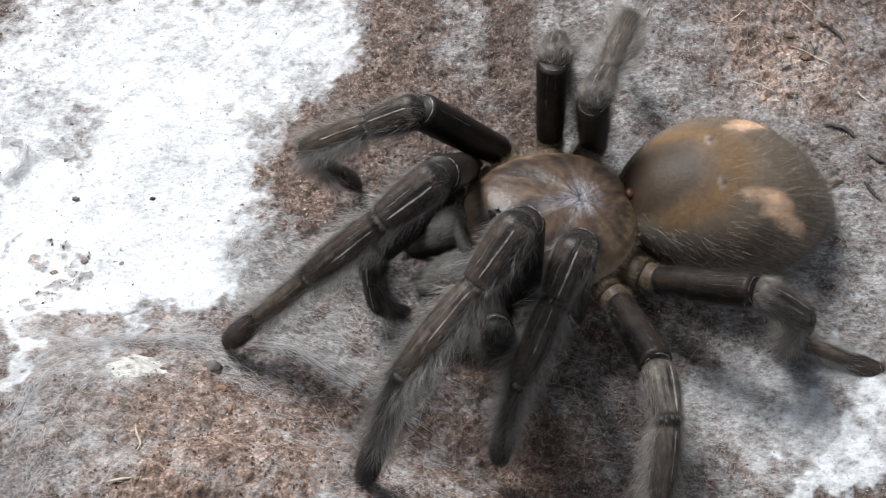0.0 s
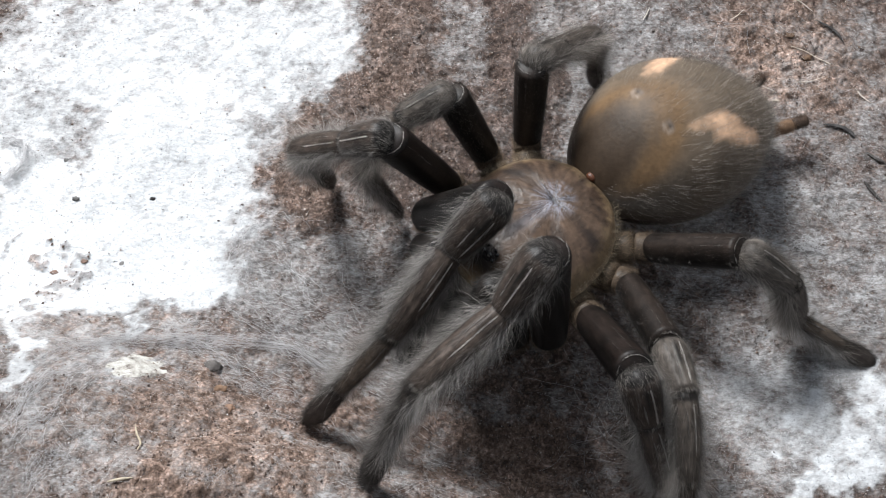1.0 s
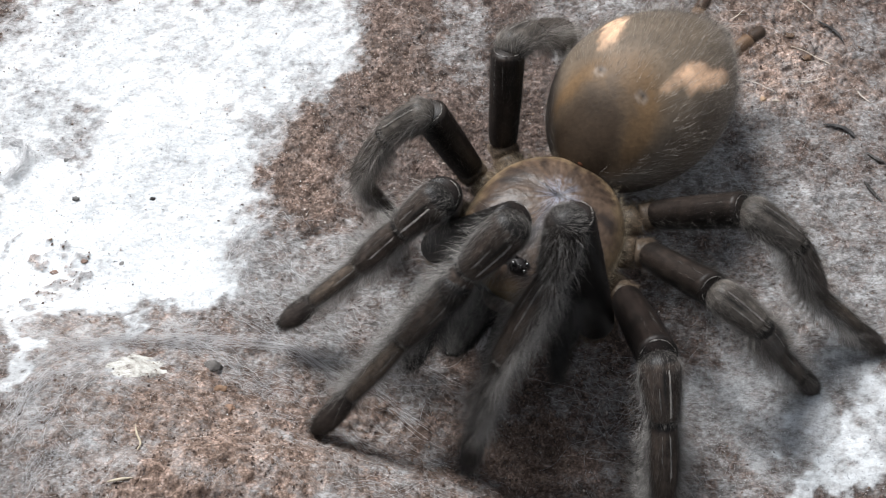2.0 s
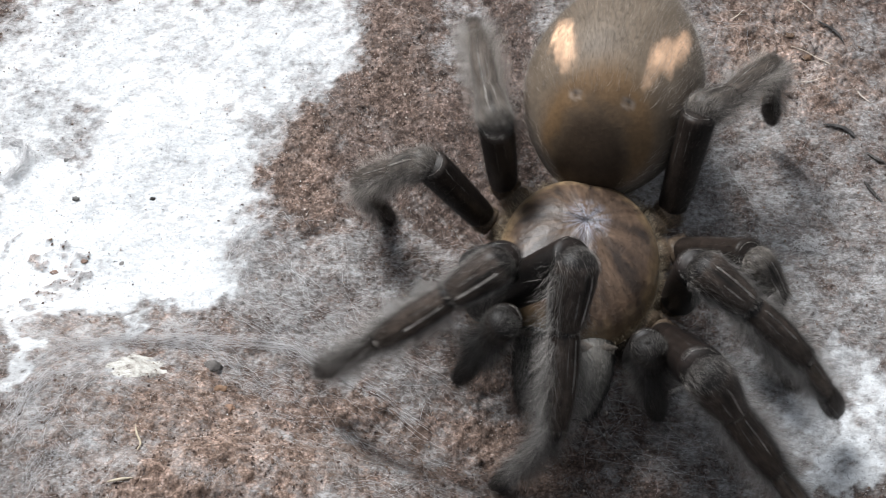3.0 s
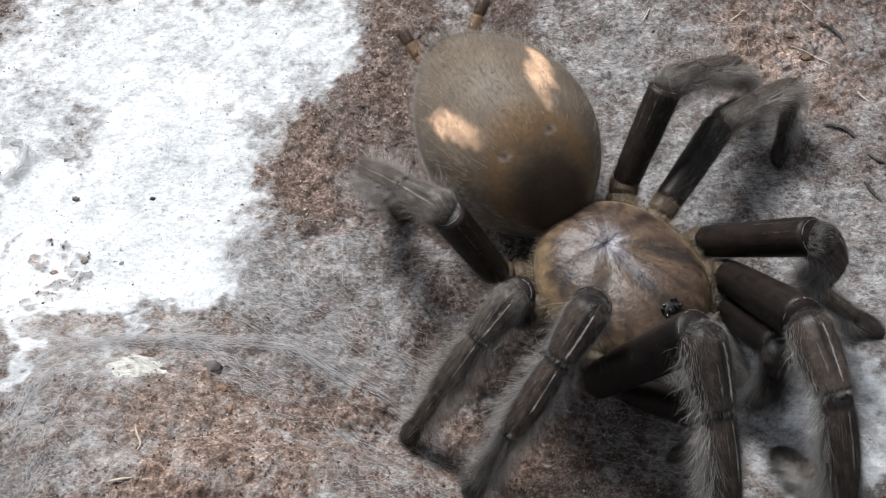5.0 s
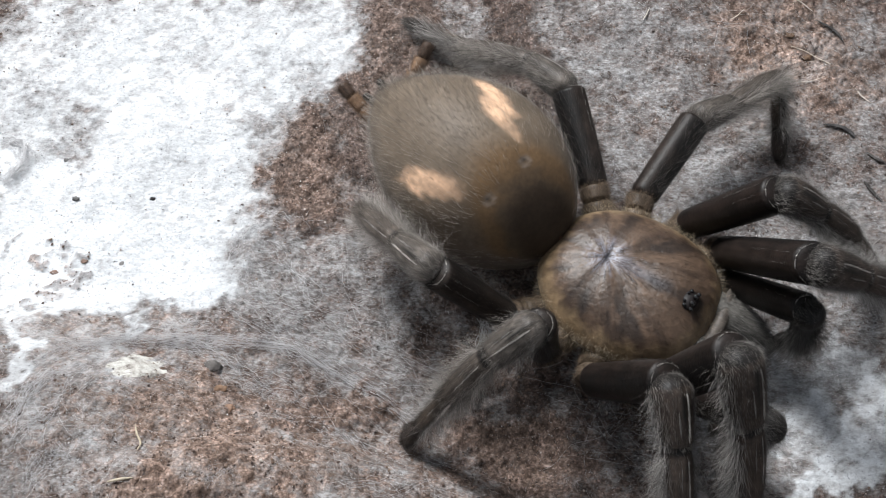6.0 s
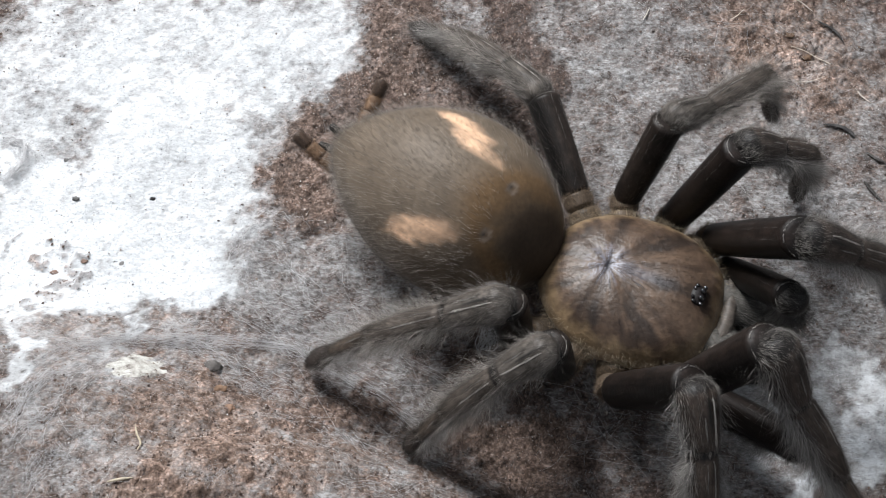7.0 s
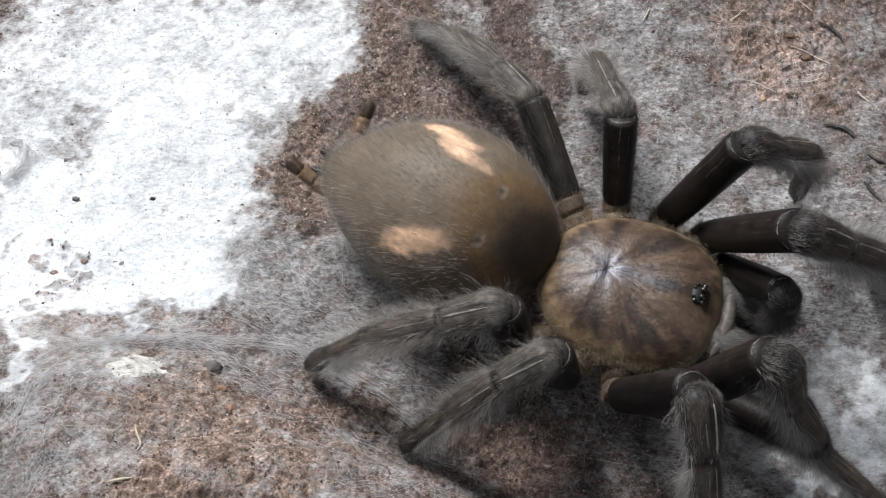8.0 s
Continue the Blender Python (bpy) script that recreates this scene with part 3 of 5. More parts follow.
def make_crumbs():
    mat = crumb_material()
    pale, _, _, pb = material("silk_speck")
    pb.inputs["Base Color"].default_value = (0.62, 0.61, 0.60, 1)
    pb.inputs["Roughness"].default_value = 0.4
    for name, label, count, lo, hi, where in (("soil_crumbs", "loose dark brown soil crumbs", 26000, 0.05, 0.17, "soil"),
                                              ("dark_specks", "small dark specks scattered on white silk", 1300, 0.03, 0.15, "white"),
                                              ("silk_specks", "tiny pale specks caught in grey silk", 13000, 0.025, 0.075, "grey")):
        x, y = rng.uniform(-0.069, 0.069, count * 3), rng.uniform(-0.040, 0.050, count * 3)
        w, g, s = patch(x, y, WHITE, 0.22), patch(x, y, GREY + FILM, 0.5), patch(x, y, SOIL, 0.18)
        if where == "soil":
            p = np.clip(1.0 - w * 1.3 - g * 0.9, 0.01, 1) * 0.35 + s * 0.8 + patch(x, y, RUST, 0.6) * 0.45 * (1 - 0.9 * g) * (1 - w)
        elif where == "grey":
            p = g * 0.8 + 0.12
        else:
            p = (w > 0.35) * (1 - np.clip(patch(x, y, RUST, 0.6) * 2, 0, 1)) * (y > -0.016) * (0.25 + fractal(x, y, 90, 2, 88) ** 3 * 3)
        pick = np.flatnonzero(rng.random(len(x)) < p)[:count]
        x, y = x[pick], y[pick]
        n = len(x)
        r = rng.uniform(lo, hi, n) ** 1.0 * rng.choice([0.7, 1.0, 1.0, 1.5], n) / 1e3
        unit = np.array([(1, 0, 0), (0, 1, 0), (-1, 0, 0), (0, -1, 0), (0, 0, 1), (0, 0, -1.0)])
        ang = rng.uniform(0, 6.28, n)
        pts = unit[None] * rng.uniform(0.55, 1.3, (n, 6, 1)) * np.array((1, 0.8, 0.65)) + rng.normal(0, 0.12, (n, 6, 3))
        ca, sa = np.cos(ang)[:, None], np.sin(ang)[:, None]
        px, py = pts[..., 0] * ca - pts[..., 1] * sa, pts[..., 0] * sa + pts[..., 1] * ca
        z = full_lie(x, y) + (s[pick] * 0.0005)
        v = np.stack([x[:, None] + px * r[:, None], y[:, None] + py * r[:, None], z[:, None] + (pts[..., 2] + 0.25) * r[:, None]], -1).reshape(-1, 3)
        one = [(0, 1, 4), (1, 2, 4), (2, 3, 4), (3, 0, 4), (1, 0, 5), (2, 1, 5), (3, 2, 5), (0, 3, 5)]
        f = [tuple(k * 6 + i for i in q) for k in range(n) for q in one]
        me = simple_mesh(name, v, f, pale if where == "grey" else mat)
        me.polygons.foreach_set("use_smooth", np.zeros(len(f), dtype=bool))
        tagged(new(name, me), label, "soil", kind="stuff")


make_silk()
make_crumbs()


GROUPS = {"straw": "straws on the mound", "dry_fibre": "dry fibres on the soil", "crevice_sliver": "bark slivers on the soil",
          "bark_chip": "bark chips on the soil", "clod_or_hollow": "soil clods on the silk and soil"}


def rod(name, points, width, colour, label, category, flat=1.0, lift=0.35):
    """A bent sliver that lies on the substrate. Millimetres."""
    m, nodes, links, b = material(name)
    tc = nodes.new("ShaderNodeTexCoord")
    n = value_noise(nodes, links, tc.outputs["Object"], 2400, 4)
    lo, hi = tuple(c * 0.6 for c in colour), tuple(min(c * 1.35, 0.9) for c in colour)
    links.new(ramp(nodes, links, n.outputs["Fac"], [(0.3, lo), (0.7, hi)]), b.inputs["Base Color"])
    b.inputs["Roughness"].default_value = 0.6
    p = np.array(points, float) / 1e3
    k = np.linspace(0, 1, len(p))
    u = np.linspace(0, 1, 22)
    x, y = np.interp(u, k, p[:, 0]), np.interp(u, k, p[:, 1])
    x, y = np.convolve(np.pad(x, 2, "edge"), np.ones(5) / 5, "valid"), np.convolve(np.pad(y, 2, "edge"), np.ones(5) / 5, "valid")
    c = np.stack([x, y, full_lie(x, y) + lift * 1e-3], -1)
    d = np.gradient(c, axis=0)
    d /= np.linalg.norm(d, axis=1, keepdims=True)
    s = np.cross(d, (0, 0, 1.0))
    s /= np.linalg.norm(s, axis=1, keepdims=True)
    t = np.cross(s, d)
    ph = np.linspace(0, 2 * math.pi, 8, endpoint=False)
    w = width * 5e-4 * np.clip(1.02 - np.abs(2 * u - 1) ** 3, 0.1, 1) * (1 + 0.25 * (fractal(u * 9, u * 0 + width, 1.0, 2, 17) - 0.5))
    v = (c[:, None] + np.cos(ph)[None, :, None] * s[:, None] * w[:, None, None] + np.sin(ph)[None, :, None] * t[:, None] * w[:, None, None] * flat)
    f = grid_faces(22, 8) + [tuple(range(8))[::-1], tuple(21 * 8 + j for j in range(8))]
    return tagged(new(name, simple_mesh(name, v.reshape(-1, 3), f, m)), label, category, GROUPS[name])


rod("straw", ((-33.4, -26.7), (-32.9, -28.0), (-32.0, -29.3), (-32.0, -30.5)), 0.24, (0.40, 0.34, 0.25), "short bent dry straw lying on the mound", "straw")
rod("straw", ((-33.8, -34.3), (-32.5, -34.0), (-31.1, -33.8)), 0.30, (0.40, 0.34, 0.25), "short pale dry straw lying on the mound", "straw")
rod("dry_fibre", ((49.4, 33.0), (52.6, 32.2), (55.5, 30.2), (57.8, 28.0)), 0.13, (0.55, 0.48, 0.40), "thin pale dry fibre lying on rusty soil", "plant fibre")
rod("dry_fibre", ((59.0, 25.8), (59.9, 24.2), (60.8, 22.9)), 0.14, (0.58, 0.52, 0.45), "short pale dry fibre lying on grey silk", "plant fibre")
rod("dry_fibre", ((49.9, 26.2), (52.4, 26.3), (55.1, 27.4)), 0.12, (0.55, 0.50, 0.44), "thin pale dry fibre beside rusty soil", "plant fibre")
rod("dry_fibre", ((42.6, 27.0), (45.1, 26.4), (47.8, 24.7)), 0.14, (0.52, 0.47, 0.42), "thin pale dry fibre lying on rusty soil", "plant fibre")
rod("dry_fibre", ((52.2, 40.4), (53.4, 39.6), (55.0, 38.2)), 0.15, (0.5, 0.45, 0.4), "short grey dry fibre on dark soil", "plant fibre")
rod("dry_fibre", ((29.4, 36.8), (30.0, 37.7), (30.5, 38.8)), 0.16, (0.6, 0.55, 0.48), "short straight pale fibre on grey silk", "plant fibre")
rod("dry_fibre", ((42.2, 37.0), (43.4, 37.6), (44.5, 38.6)), 0.13, (0.5, 0.45, 0.38), "short pale fibre on brown soil", "plant fibre")
# dark slivers stand in for shaded crevices in the silk and soil
rod("crevice_sliver", ((53.1, 19.5), (55.3, 19.3), (57.1, 18.2), (57.4, 17.2)), 0.6, (0.03, 0.027, 0.026), "dark curved sliver standing in for a shaded crevice in grey silk", "bark", 0.4)
rod("crevice_sliver", ((57.2, 10.6), (58.3, 8.9), (59.3, 7.3)), 0.5, (0.035, 0.03, 0.027), "dark pointed sliver standing in for a shaded crevice in grey silk", "bark", 0.4)
rod("crevice_sliver", ((54.8, 37.1), (57.5, 35.5), (58.8, 33.1)), 0.5, (0.028, 0.024, 0.022), "dark arched sliver standing in for a shaded crevice in brown soil", "bark", 0.5)
rod("crevice_sliver", ((58.4, 15.0), (59.7, 13.6), (60.8, 13.0)), 0.5, (0.04, 0.035, 0.03), "thin dark sliver standing in for a shaded crevice in grey silk", "bark", 0.5)


def make_lump(name, x, y, size, colour, label, category, squash=0.6, seed=1):
    m, nodes, links, b = material(name)
    tc = nodes.new("ShaderNodeTexCoord")
    n = value_noise(nodes, links, tc.outputs["Object"], 1600, 5, 0.7)
    links.new(ramp(nodes, links, n.outputs["Fac"], [(0.3, tuple(c * 0.5 for c in colour)), (0.7, tuple(min(c * 1.5, 0.9) for c in colour))]), b.inputs["Base Color"])
    b.inputs["Roughness"].default_value = 0.8
    bm = bmesh.new()
    bmesh.ops.create_icosphere(bm, subdivisions=3, radius=1.0)
    for vert in bm.verts:
        q = vert.co.normalized()
        k = 1 + 0.45 * (noise.noise(q * 1.7 + Vector((seed, 0, 0))) + 0.5 * noise.noise(q * 4.1 + Vector((0, seed, 0))))
        vert.co = Vector((q.x * size[0], q.y * size[1], q.z * size[0] * squash)) * (k * 5e-4)
    for face in bm.faces:
        face.smooth = True
    me = bpy.data.meshes.new(name)
    bm.to_mesh(me)
    me.materials.append(m)
    ob = tagged(new(name, me), label, category, GROUPS[name])
    gx, gy = np.array([x / 1e3]), np.array([y / 1e3])
    ob.location = (x / 1e3, y / 1e3, float(full_lie(gx, gy)[0]) + size[0] * squash * 1.5e-4)
    return ob


# this first dark lump replaces a shadowed hollow; the others are real clods
make_lump("clod_or_hollow", -28.0, -17.1, (2.3, 1.6), (0.085, 0.076, 0.07), "dark lump standing in for a shaded hollow on the mound", "soil clod", 0.5, 3)
make_lump("clod_or_hollow", -39.2, 7.6, (0.7, 0.5), (0.03, 0.026, 0.024), "tiny dark clod lying on white silk", "soil clod", 0.7, 5)
make_lump("clod_or_hollow", -41.9, -2.2, (0.8, 0.7), (0.16, 0.15, 0.145), "tiny grey clod lying on white silk", "soil clod", 0.3, 8)
make_lump("bark_chip", 45.4, 23.7, (1.2, 0.9), (0.36, 0.24, 0.15), "pale orange bark chip lying on brown soil", "bark", 0.4, 12)
make_lump("bark_chip", 47.3, 23.3, (1.0, 0.6), (0.42, 0.36, 0.30), "small pale bark chip lying on brown soil", "bark", 0.4, 14)
make_lump("bark_chip", -6.4, 31.2, (1.1, 0.9), (0.30, 0.19, 0.10), "small orange bark chip lying on dark soil", "bark", 0.4, 15)
make_lump("bark_chip", -14.4, 12.3, (0.9, 0.6), (0.34, 0.24, 0.15), "tiny tan bark chip lying on dark soil", "bark", 0.4, 16)
make_lump("clod_or_hollow", 51.1, 34.7, (1.6, 1.0), (0.10, 0.06, 0.036), "rusty brown soil clod on rusty soil", "soil clod", 0.5, 17)
make_lump("clod_or_hollow", 53.1, 31.1, (1.4, 1.1), (0.12, 0.07, 0.04), "rusty brown soil clod on rusty soil", "soil clod", 0.5, 18)
make_lump("clod_or_hollow", -26.5, -20.3, (1.6, 1.0), (0.17, 0.10, 0.06), "rusty brown soil clod on the mound", "soil clod", 0.5, 19)
make_lump("clod_or_hollow", -24.9, -23.0, (1.3, 1.0), (0.20, 0.12, 0.08), "reddish soil clod on the mound", "soil clod", 0.5, 20)
make_lump("clod_or_hollow", -8.6, -19.8, (1.2, 0.9), (0.08, 0.05, 0.04), "dark brown soil clod on webbed soil", "soil clod", 0.5, 21)
make_lump("clod_or_hollow", -48.4, -5.1, (0.8, 0.7), (0.15, 0.10, 0.08), "tiny brown clod lying on white silk", "soil clod", 0.3, 22)
make_lump("clod_or_hollow", -50.4, -3.5, (1.0, 0.6), (0.20, 0.13, 0.10), "tiny brown clod lying on white silk", "soil clod", 0.3, 23)
make_lump("clod_or_hollow", -49.5, 7.5, (0.9, 0.6), (0.12, 0.115, 0.11), "tiny grey clod lying on white silk", "soil clod", 0.6, 24)
make_lump("clod_or_hollow", -52.0, 13.8, (0.7, 0.6), (0.12, 0.115, 0.11), "tiny grey clod lying on white silk", "soil clod", 0.6, 25)
make_lump("clod_or_hollow", -46.7, -2.0, (0.9, 0.6), (0.17, 0.11, 0.085), "tiny brown clod lying on white silk", "soil clod", 0.3, 9)


def make_flake():
    """A papery white flake that drapes over the mound."""
    m, nodes, links, b = material("papery_flake")
    tc = nodes.new("ShaderNodeTexCoord")
    n = value_noise(nodes, links, tc.outputs["Object"], 900, 5, 0.7)
    links.new(ramp(nodes, links, n.outputs["Fac"], [(0.34, (0.10, 0.08, 0.07)), (0.46, (0.33, 0.31, 0.28)), (0.62, (0.55, 0.54, 0.50))]), b.inputs["Base Color"])
    b.inputs["Roughness"].default_value = 0.7
    cx, cy = ((-36.3, -18.1),)[0]
    nu, nv = 40, 20
    u, v = np.meshgrid(np.linspace(-1, 1, nu), np.linspace(-1, 1, nv), indexing="ij")
    edge = 1 + 0.5 * (fractal(u * 4 + 5, v * 4 + 3, 1.0, 3, 61) - 0.5)
    half = np.sqrt(np.clip(1 - u * u * 0.96, 0, 1)) * edge
    x = cx / 1e3 + u * 0.0047 * edge - v * half * 0.0004
    y = cy / 1e3 + v * half * 0.0027 + u * 0.0010 - 0.0005 * u * u
    z = full_lie(x, y) + 0.00035 - 0.0008 * (u * u + v * v) + 0.0006 * (fractal(u + 2, v * 3, 2.0, 3, 63) - 0.5)
    top = np.stack([x, y, z], -1).reshape(-1, 3)
    f = grid_faces(nu, nv, False)
    n0 = nu * nv
    back = [tuple(i + n0 for i in q[::-1]) for q in f]
    tagged(new("paper_flake", simple_mesh("paper_flake", np.vstack([top, top - (0, 0, 0.00015)]), f + back, m)), "crinkled white papery flake stuck on the mound", "flake")


make_flake()


def make_tuft(points, count, spread, width, label):
    t = Threads()
    t.bundle(points, count, spread, 0.35, width, 12, (0.6, 1.0))
    t.done("silk_tuft", label)["kind"] = ""


make_tuft(((4.8, -9.8), (5.6, -11.4), (5.3, -12.8), (6.9, -11.8), (6.1, -10.8)), 26, 0.25, 0.035, "bright twisted white silk tuft on the soil")
make_tuft(((4.9, -2.2), (6.5, -1.6), (7.9, -1.2)), 22, 0.2, 0.03, "bright white silk tuft on the soil")
make_tuft(((-61.1, 16.7), (-58.5, 16.1), (-57.1, 13.6), (-58.3, 11.2), (-59.9, 10.7)), 30, 0.5, 0.03, "looped pale silk tuft on grey silk")
make_tuft(((46.2, 0.4), (48.0, 0.1), (49.5, 0.4)), 24, 0.5, 0.03, "bright white silk tuft on grey silk")

# ---- the tarantula ----
# Body space: x forward, y to its left, z up, origin on the ground under the middle of the carapace.
DARK = (0.03, 0.026, 0.023)

tarantula = tagged(new("tarantula"), "large dark hairy tarantula with a brown carapace walking over webbed soil", "spider")
tarantula.empty_display_size = 0.01


def lerp(a, b, t):
    t = np.clip(t, 0, 1)[..., None]
    return np.asarray(a) * (1 - t) + np.asarray(b) * t


def carapace_top(x, y):
    """Height of the shell over its rim for x, y in its own half lengths."""
    r2 = x * x + y * y
    h = np.clip(1 - r2 ** (1.5 + 1.3 * np.clip(x, 0, 1)), 0, 1) ** 0.58
    head = np.exp(-(((x - 0.45) / 0.42) ** 2 + (y / 0.36) ** 2)) * 0.16
    dip = np.exp(-(((x + 0.32) / 0.07) ** 2 + (y / 0.13) ** 2)) * 0.06
    thorax = np.arctan2(y, x + 0.32)
    furrow = 0.022 * np.cos(thorax * 8) * np.clip(np.hypot(x + 0.32, y) * 2, 0, 1) * np.clip(1.1 - r2, 0, 1)
    return h * (1.0 + head) - dip - furrow


def make_carapace():
    s = Shape()
    nu, nv = 70, 120
    ph = np.linspace(0, 2 * math.pi, nv, endpoint=False)
    rr = np.linspace(0.004, 1.0, nu)
    r, p = np.meshgrid(rr, ph, indexing="ij")
    # outline: rounded, blunt in front, slightly narrower behind
    ox = np.cos(p)
    oy = np.sin(p)
    e = 2.3 + 1.3 * np.clip(ox, 0, 1)
    k = 1 / (np.abs(ox) ** e + np.abs(oy) ** e) ** (1 / e)
    ux, uy = ox * k * r, oy * k * r
    rn = r
    x = 0.0007 + ux * np.where(ux > 0, 0.0104, 0.0112)
    y = uy * 0.0095 * (1 - 0.27 * np.clip(ux, 0, 1) ** 2.2 - 0.10 * np.clip(-ux, 0, 1) ** 2)
    z = 0.0106 + 0.0046 * carapace_top(ox * rn, oy * rn)
    fx, fy = x + 0.0031, y
    d = np.hypot(fx, fy)
    ang = np.arctan2(fy, fx)
    blot0 = fractal(x + 3, y + 3, 420, 3, 83)
    ray = 0.7 * fractal(ang * 3.0 + 20, d * 0 + 3.0, 3.0, 3, 77) + 0.3 * fractal(x + 1, y + 1, 700, 3, 78)
    band = np.clip(np.cos(ang * 8 + (blot0 - 0.5) * 2.5) * 2.2 - 1.0, 0, 1) * np.clip((d - 0.0025) / 0.003, 0, 1)
    fine = fractal(ang * 16.0 + 40, d * 400, 1.0, 3, 79)
    blot = fractal(x + 2, y + 2, 330, 3, 80)
    tint = lerp((0.021, 0.0135, 0.0104), (0.090, 0.058, 0.039), (ray * 0.7 + fine * 0.6 + blot * 0.3 - 0.40) * 1.7)
    tint = lerp(tint, (0.20, 0.138, 0.078), np.clip((rn - 0.80 + (fine - 0.5) * 0.2) / 0.13, 0, 1) * 0.75)
    tint = lerp(tint, (0.012, 0.009, 0.008), band * 0.75 * np.clip((0.9 - rn) * 8, 0, 1))
    star = np.clip(1.15 - d / 0.0027, 0, 1) * np.clip((fractal(ang * 4 + 9, d * 0, 5, 2, 31) - 0.42) * 4, 0, 1)
    # bluish highlight from the pit towards the eyes, painted into the tint
    shine_streak = np.exp(-((fy / 0.0009) ** 2)) * np.clip((fx - 0.0004) / 0.002, 0, 1) * np.clip((0.0085 - fx) / 0.004, 0, 1)
    tint = lerp(tint, (0.32, 0.33, 0.39), np.clip(star * 0.85 + shine_streak * 0.16, 0, 1))
    tint = lerp(tint, (0.01, 0.01, 0.015), np.exp(-((fx / 0.00045) ** 2 + (fy / 0.0011) ** 2)))
    v = np.stack([x, y, z], -1).reshape(-1, 3)
    s.add(v, grid_faces(nu, nv) + [tuple(range(nv))[::-1]], tint.reshape(-1, 3))
    # the rim folds under
    edge = v[-nv:]
    low = edge * (0.96, 0.96, 1) - (0, 0, 0.0016)
    s.add(np.vstack([edge, low]), grid_faces(2, nv), (0.15, 0.10, 0.06))
    # short golden hair that lies along the furrows, and a longer fringe on the rim
    n = 1500
    q = rng.integers(nv * 8, nu * nv, n)
    sheen = lerp((0.026, 0.019, 0.015), (0.115, 0.084, 0.057), (fine.ravel()[q] * 0.7 + ray.ravel()[q] * 0.7 - 0.45) * 2)
    sheen = lerp(sheen, (0.025, 0.02, 0.016), band.ravel()[q] * 0.6)
    root = v[q] + rng.normal(0, 0.00012, (n, 3)) * (1, 1, 0)
    out = root - (-0.0031, 0, 0.0145)
    out /= np.linalg.norm(out, axis=1, keepdims=True)
    hairs(s, root, np.tile((0, 0, 1.0), (n, 1)), out, 0.0010, 0.000010, sheen, 0.05, 0.07)
    # white star of hair round the pit; pale streak ahead is a painted highlight
    n = 280
    sa = rng.choice([0.0, 0.0, 0.12, -0.15, 0.3, -0.3, 0.9, -0.95, 1.7, -1.75, 2.5, -2.6], n) + rng.normal(0, 0.10, n)
    sd = rng.uniform(0.0004, 0.0017, n) * np.where(np.abs(sa) < 0.6, 2.4, 1.0)
    root = np.stack([-0.0031 + np.cos(sa) * sd, np.sin(sa) * sd, np.zeros(n)], -1)
    near = ((v[None, :, :2] - root[:, None, :2]) ** 2).sum(-1).argmin(1)
    root[:, 2] = v[near, 2] + 0.00004
    out = np.stack([np.cos(sa), np.sin(sa), np.full(n, 0.04)], -1)
    hairs(s, root, np.tile((0, 0, 1.0), (n, 1)), out, 0.0010, 0.000010, (0.36, 0.36, 0.40), 0.06, 0.05)
    n = 2600
    q = rng.integers(nv * (nu - 4), nu * nv, n)
    root = v[q] * (1, 1, 1) + rng.normal(0, 0.00025, (n, 3))
    out = root * (1, 1, 0)
    out /= np.linalg.norm(out, axis=1, keepdims=True)
    hairs(s, root, out, np.tile((0, 0, 0.3), (n, 1)), 0.0010, 0.000012, (0.38, 0.31, 0.22), 0.75, 0.4)
    ob = part("carapace", s, [SHELL, HAIR], tarantula, "brown carapace with a pale star at its pit")
    # eye mound with eight lenses
    e = Shape()
    ellipsoid(e, (0.0074, 0, 0.01515), (0.0010, 0.0013, 0.0006), (0.008, 0.006, 0.006))
    tub = part("eye_mound", e, [CUTICLE, HAIR], ob, "dark eye mound")
    for ex, ey, ez, er in ((.0078, .00045, .0158, .00034), (.0078, -.00045, .0158, .00034), (.0080, .00105, .0155, .00026), (.0080, -.00105, .0155, .00026),
                           (.0071, .0010, .0156, .00024), (.0071, -.0010, .0156, .00024), (.0069, .00055, .01575, .00019), (.0069, -.00055, .01575, .00019)):
        q = Shape()
        ellipsoid(q, (ex, ey, ez), (er, er, er), (0.01, 0.01, 0.01), 10, 12)
        part("eye", q, [EYE_M], ob)
    # pale hairy clypeus along the front rim
    c = Shape()
    nb = 24
    yy = np.linspace(-0.0056, 0.0056, nb)
    ph = np.linspace(0, 2 * math.pi, 12, endpoint=False)
    xx = 0.0116 - 0.0011 * (yy / 0.0062) ** 2
    rad = 0.00085 * np.clip(1 - np.abs(yy / 0.00565) ** 4, 0.03, 1)
    bar = np.stack([np.stack([xx[i] + np.cos(ph) * rad[i], np.full(12, yy[i]), 0.0121 + np.sin(ph) * rad[i]], -1) for i in range(nb)])
    c.add(bar.reshape(-1, 3), grid_faces(nb, 12), (0.085, 0.072, 0.062))
    i, j = rng.integers(1, nb - 1, 900), rng.integers(0, 12, 900)
    nor = np.stack([np.cos(ph[j]), np.zeros(900), np.sin(ph[j])], -1)
    hairs(c, bar[i, j], nor, np.tile((0.6, 0, -0.3), (900, 1)), 0.00065, 0.000011, (0.20, 0.175, 0.150), 0.4, 0.4)
    part("clypeus", c, [CUTICLE, HAIR], tarantula, "pale hairy front rim of the carapace")
    return ob


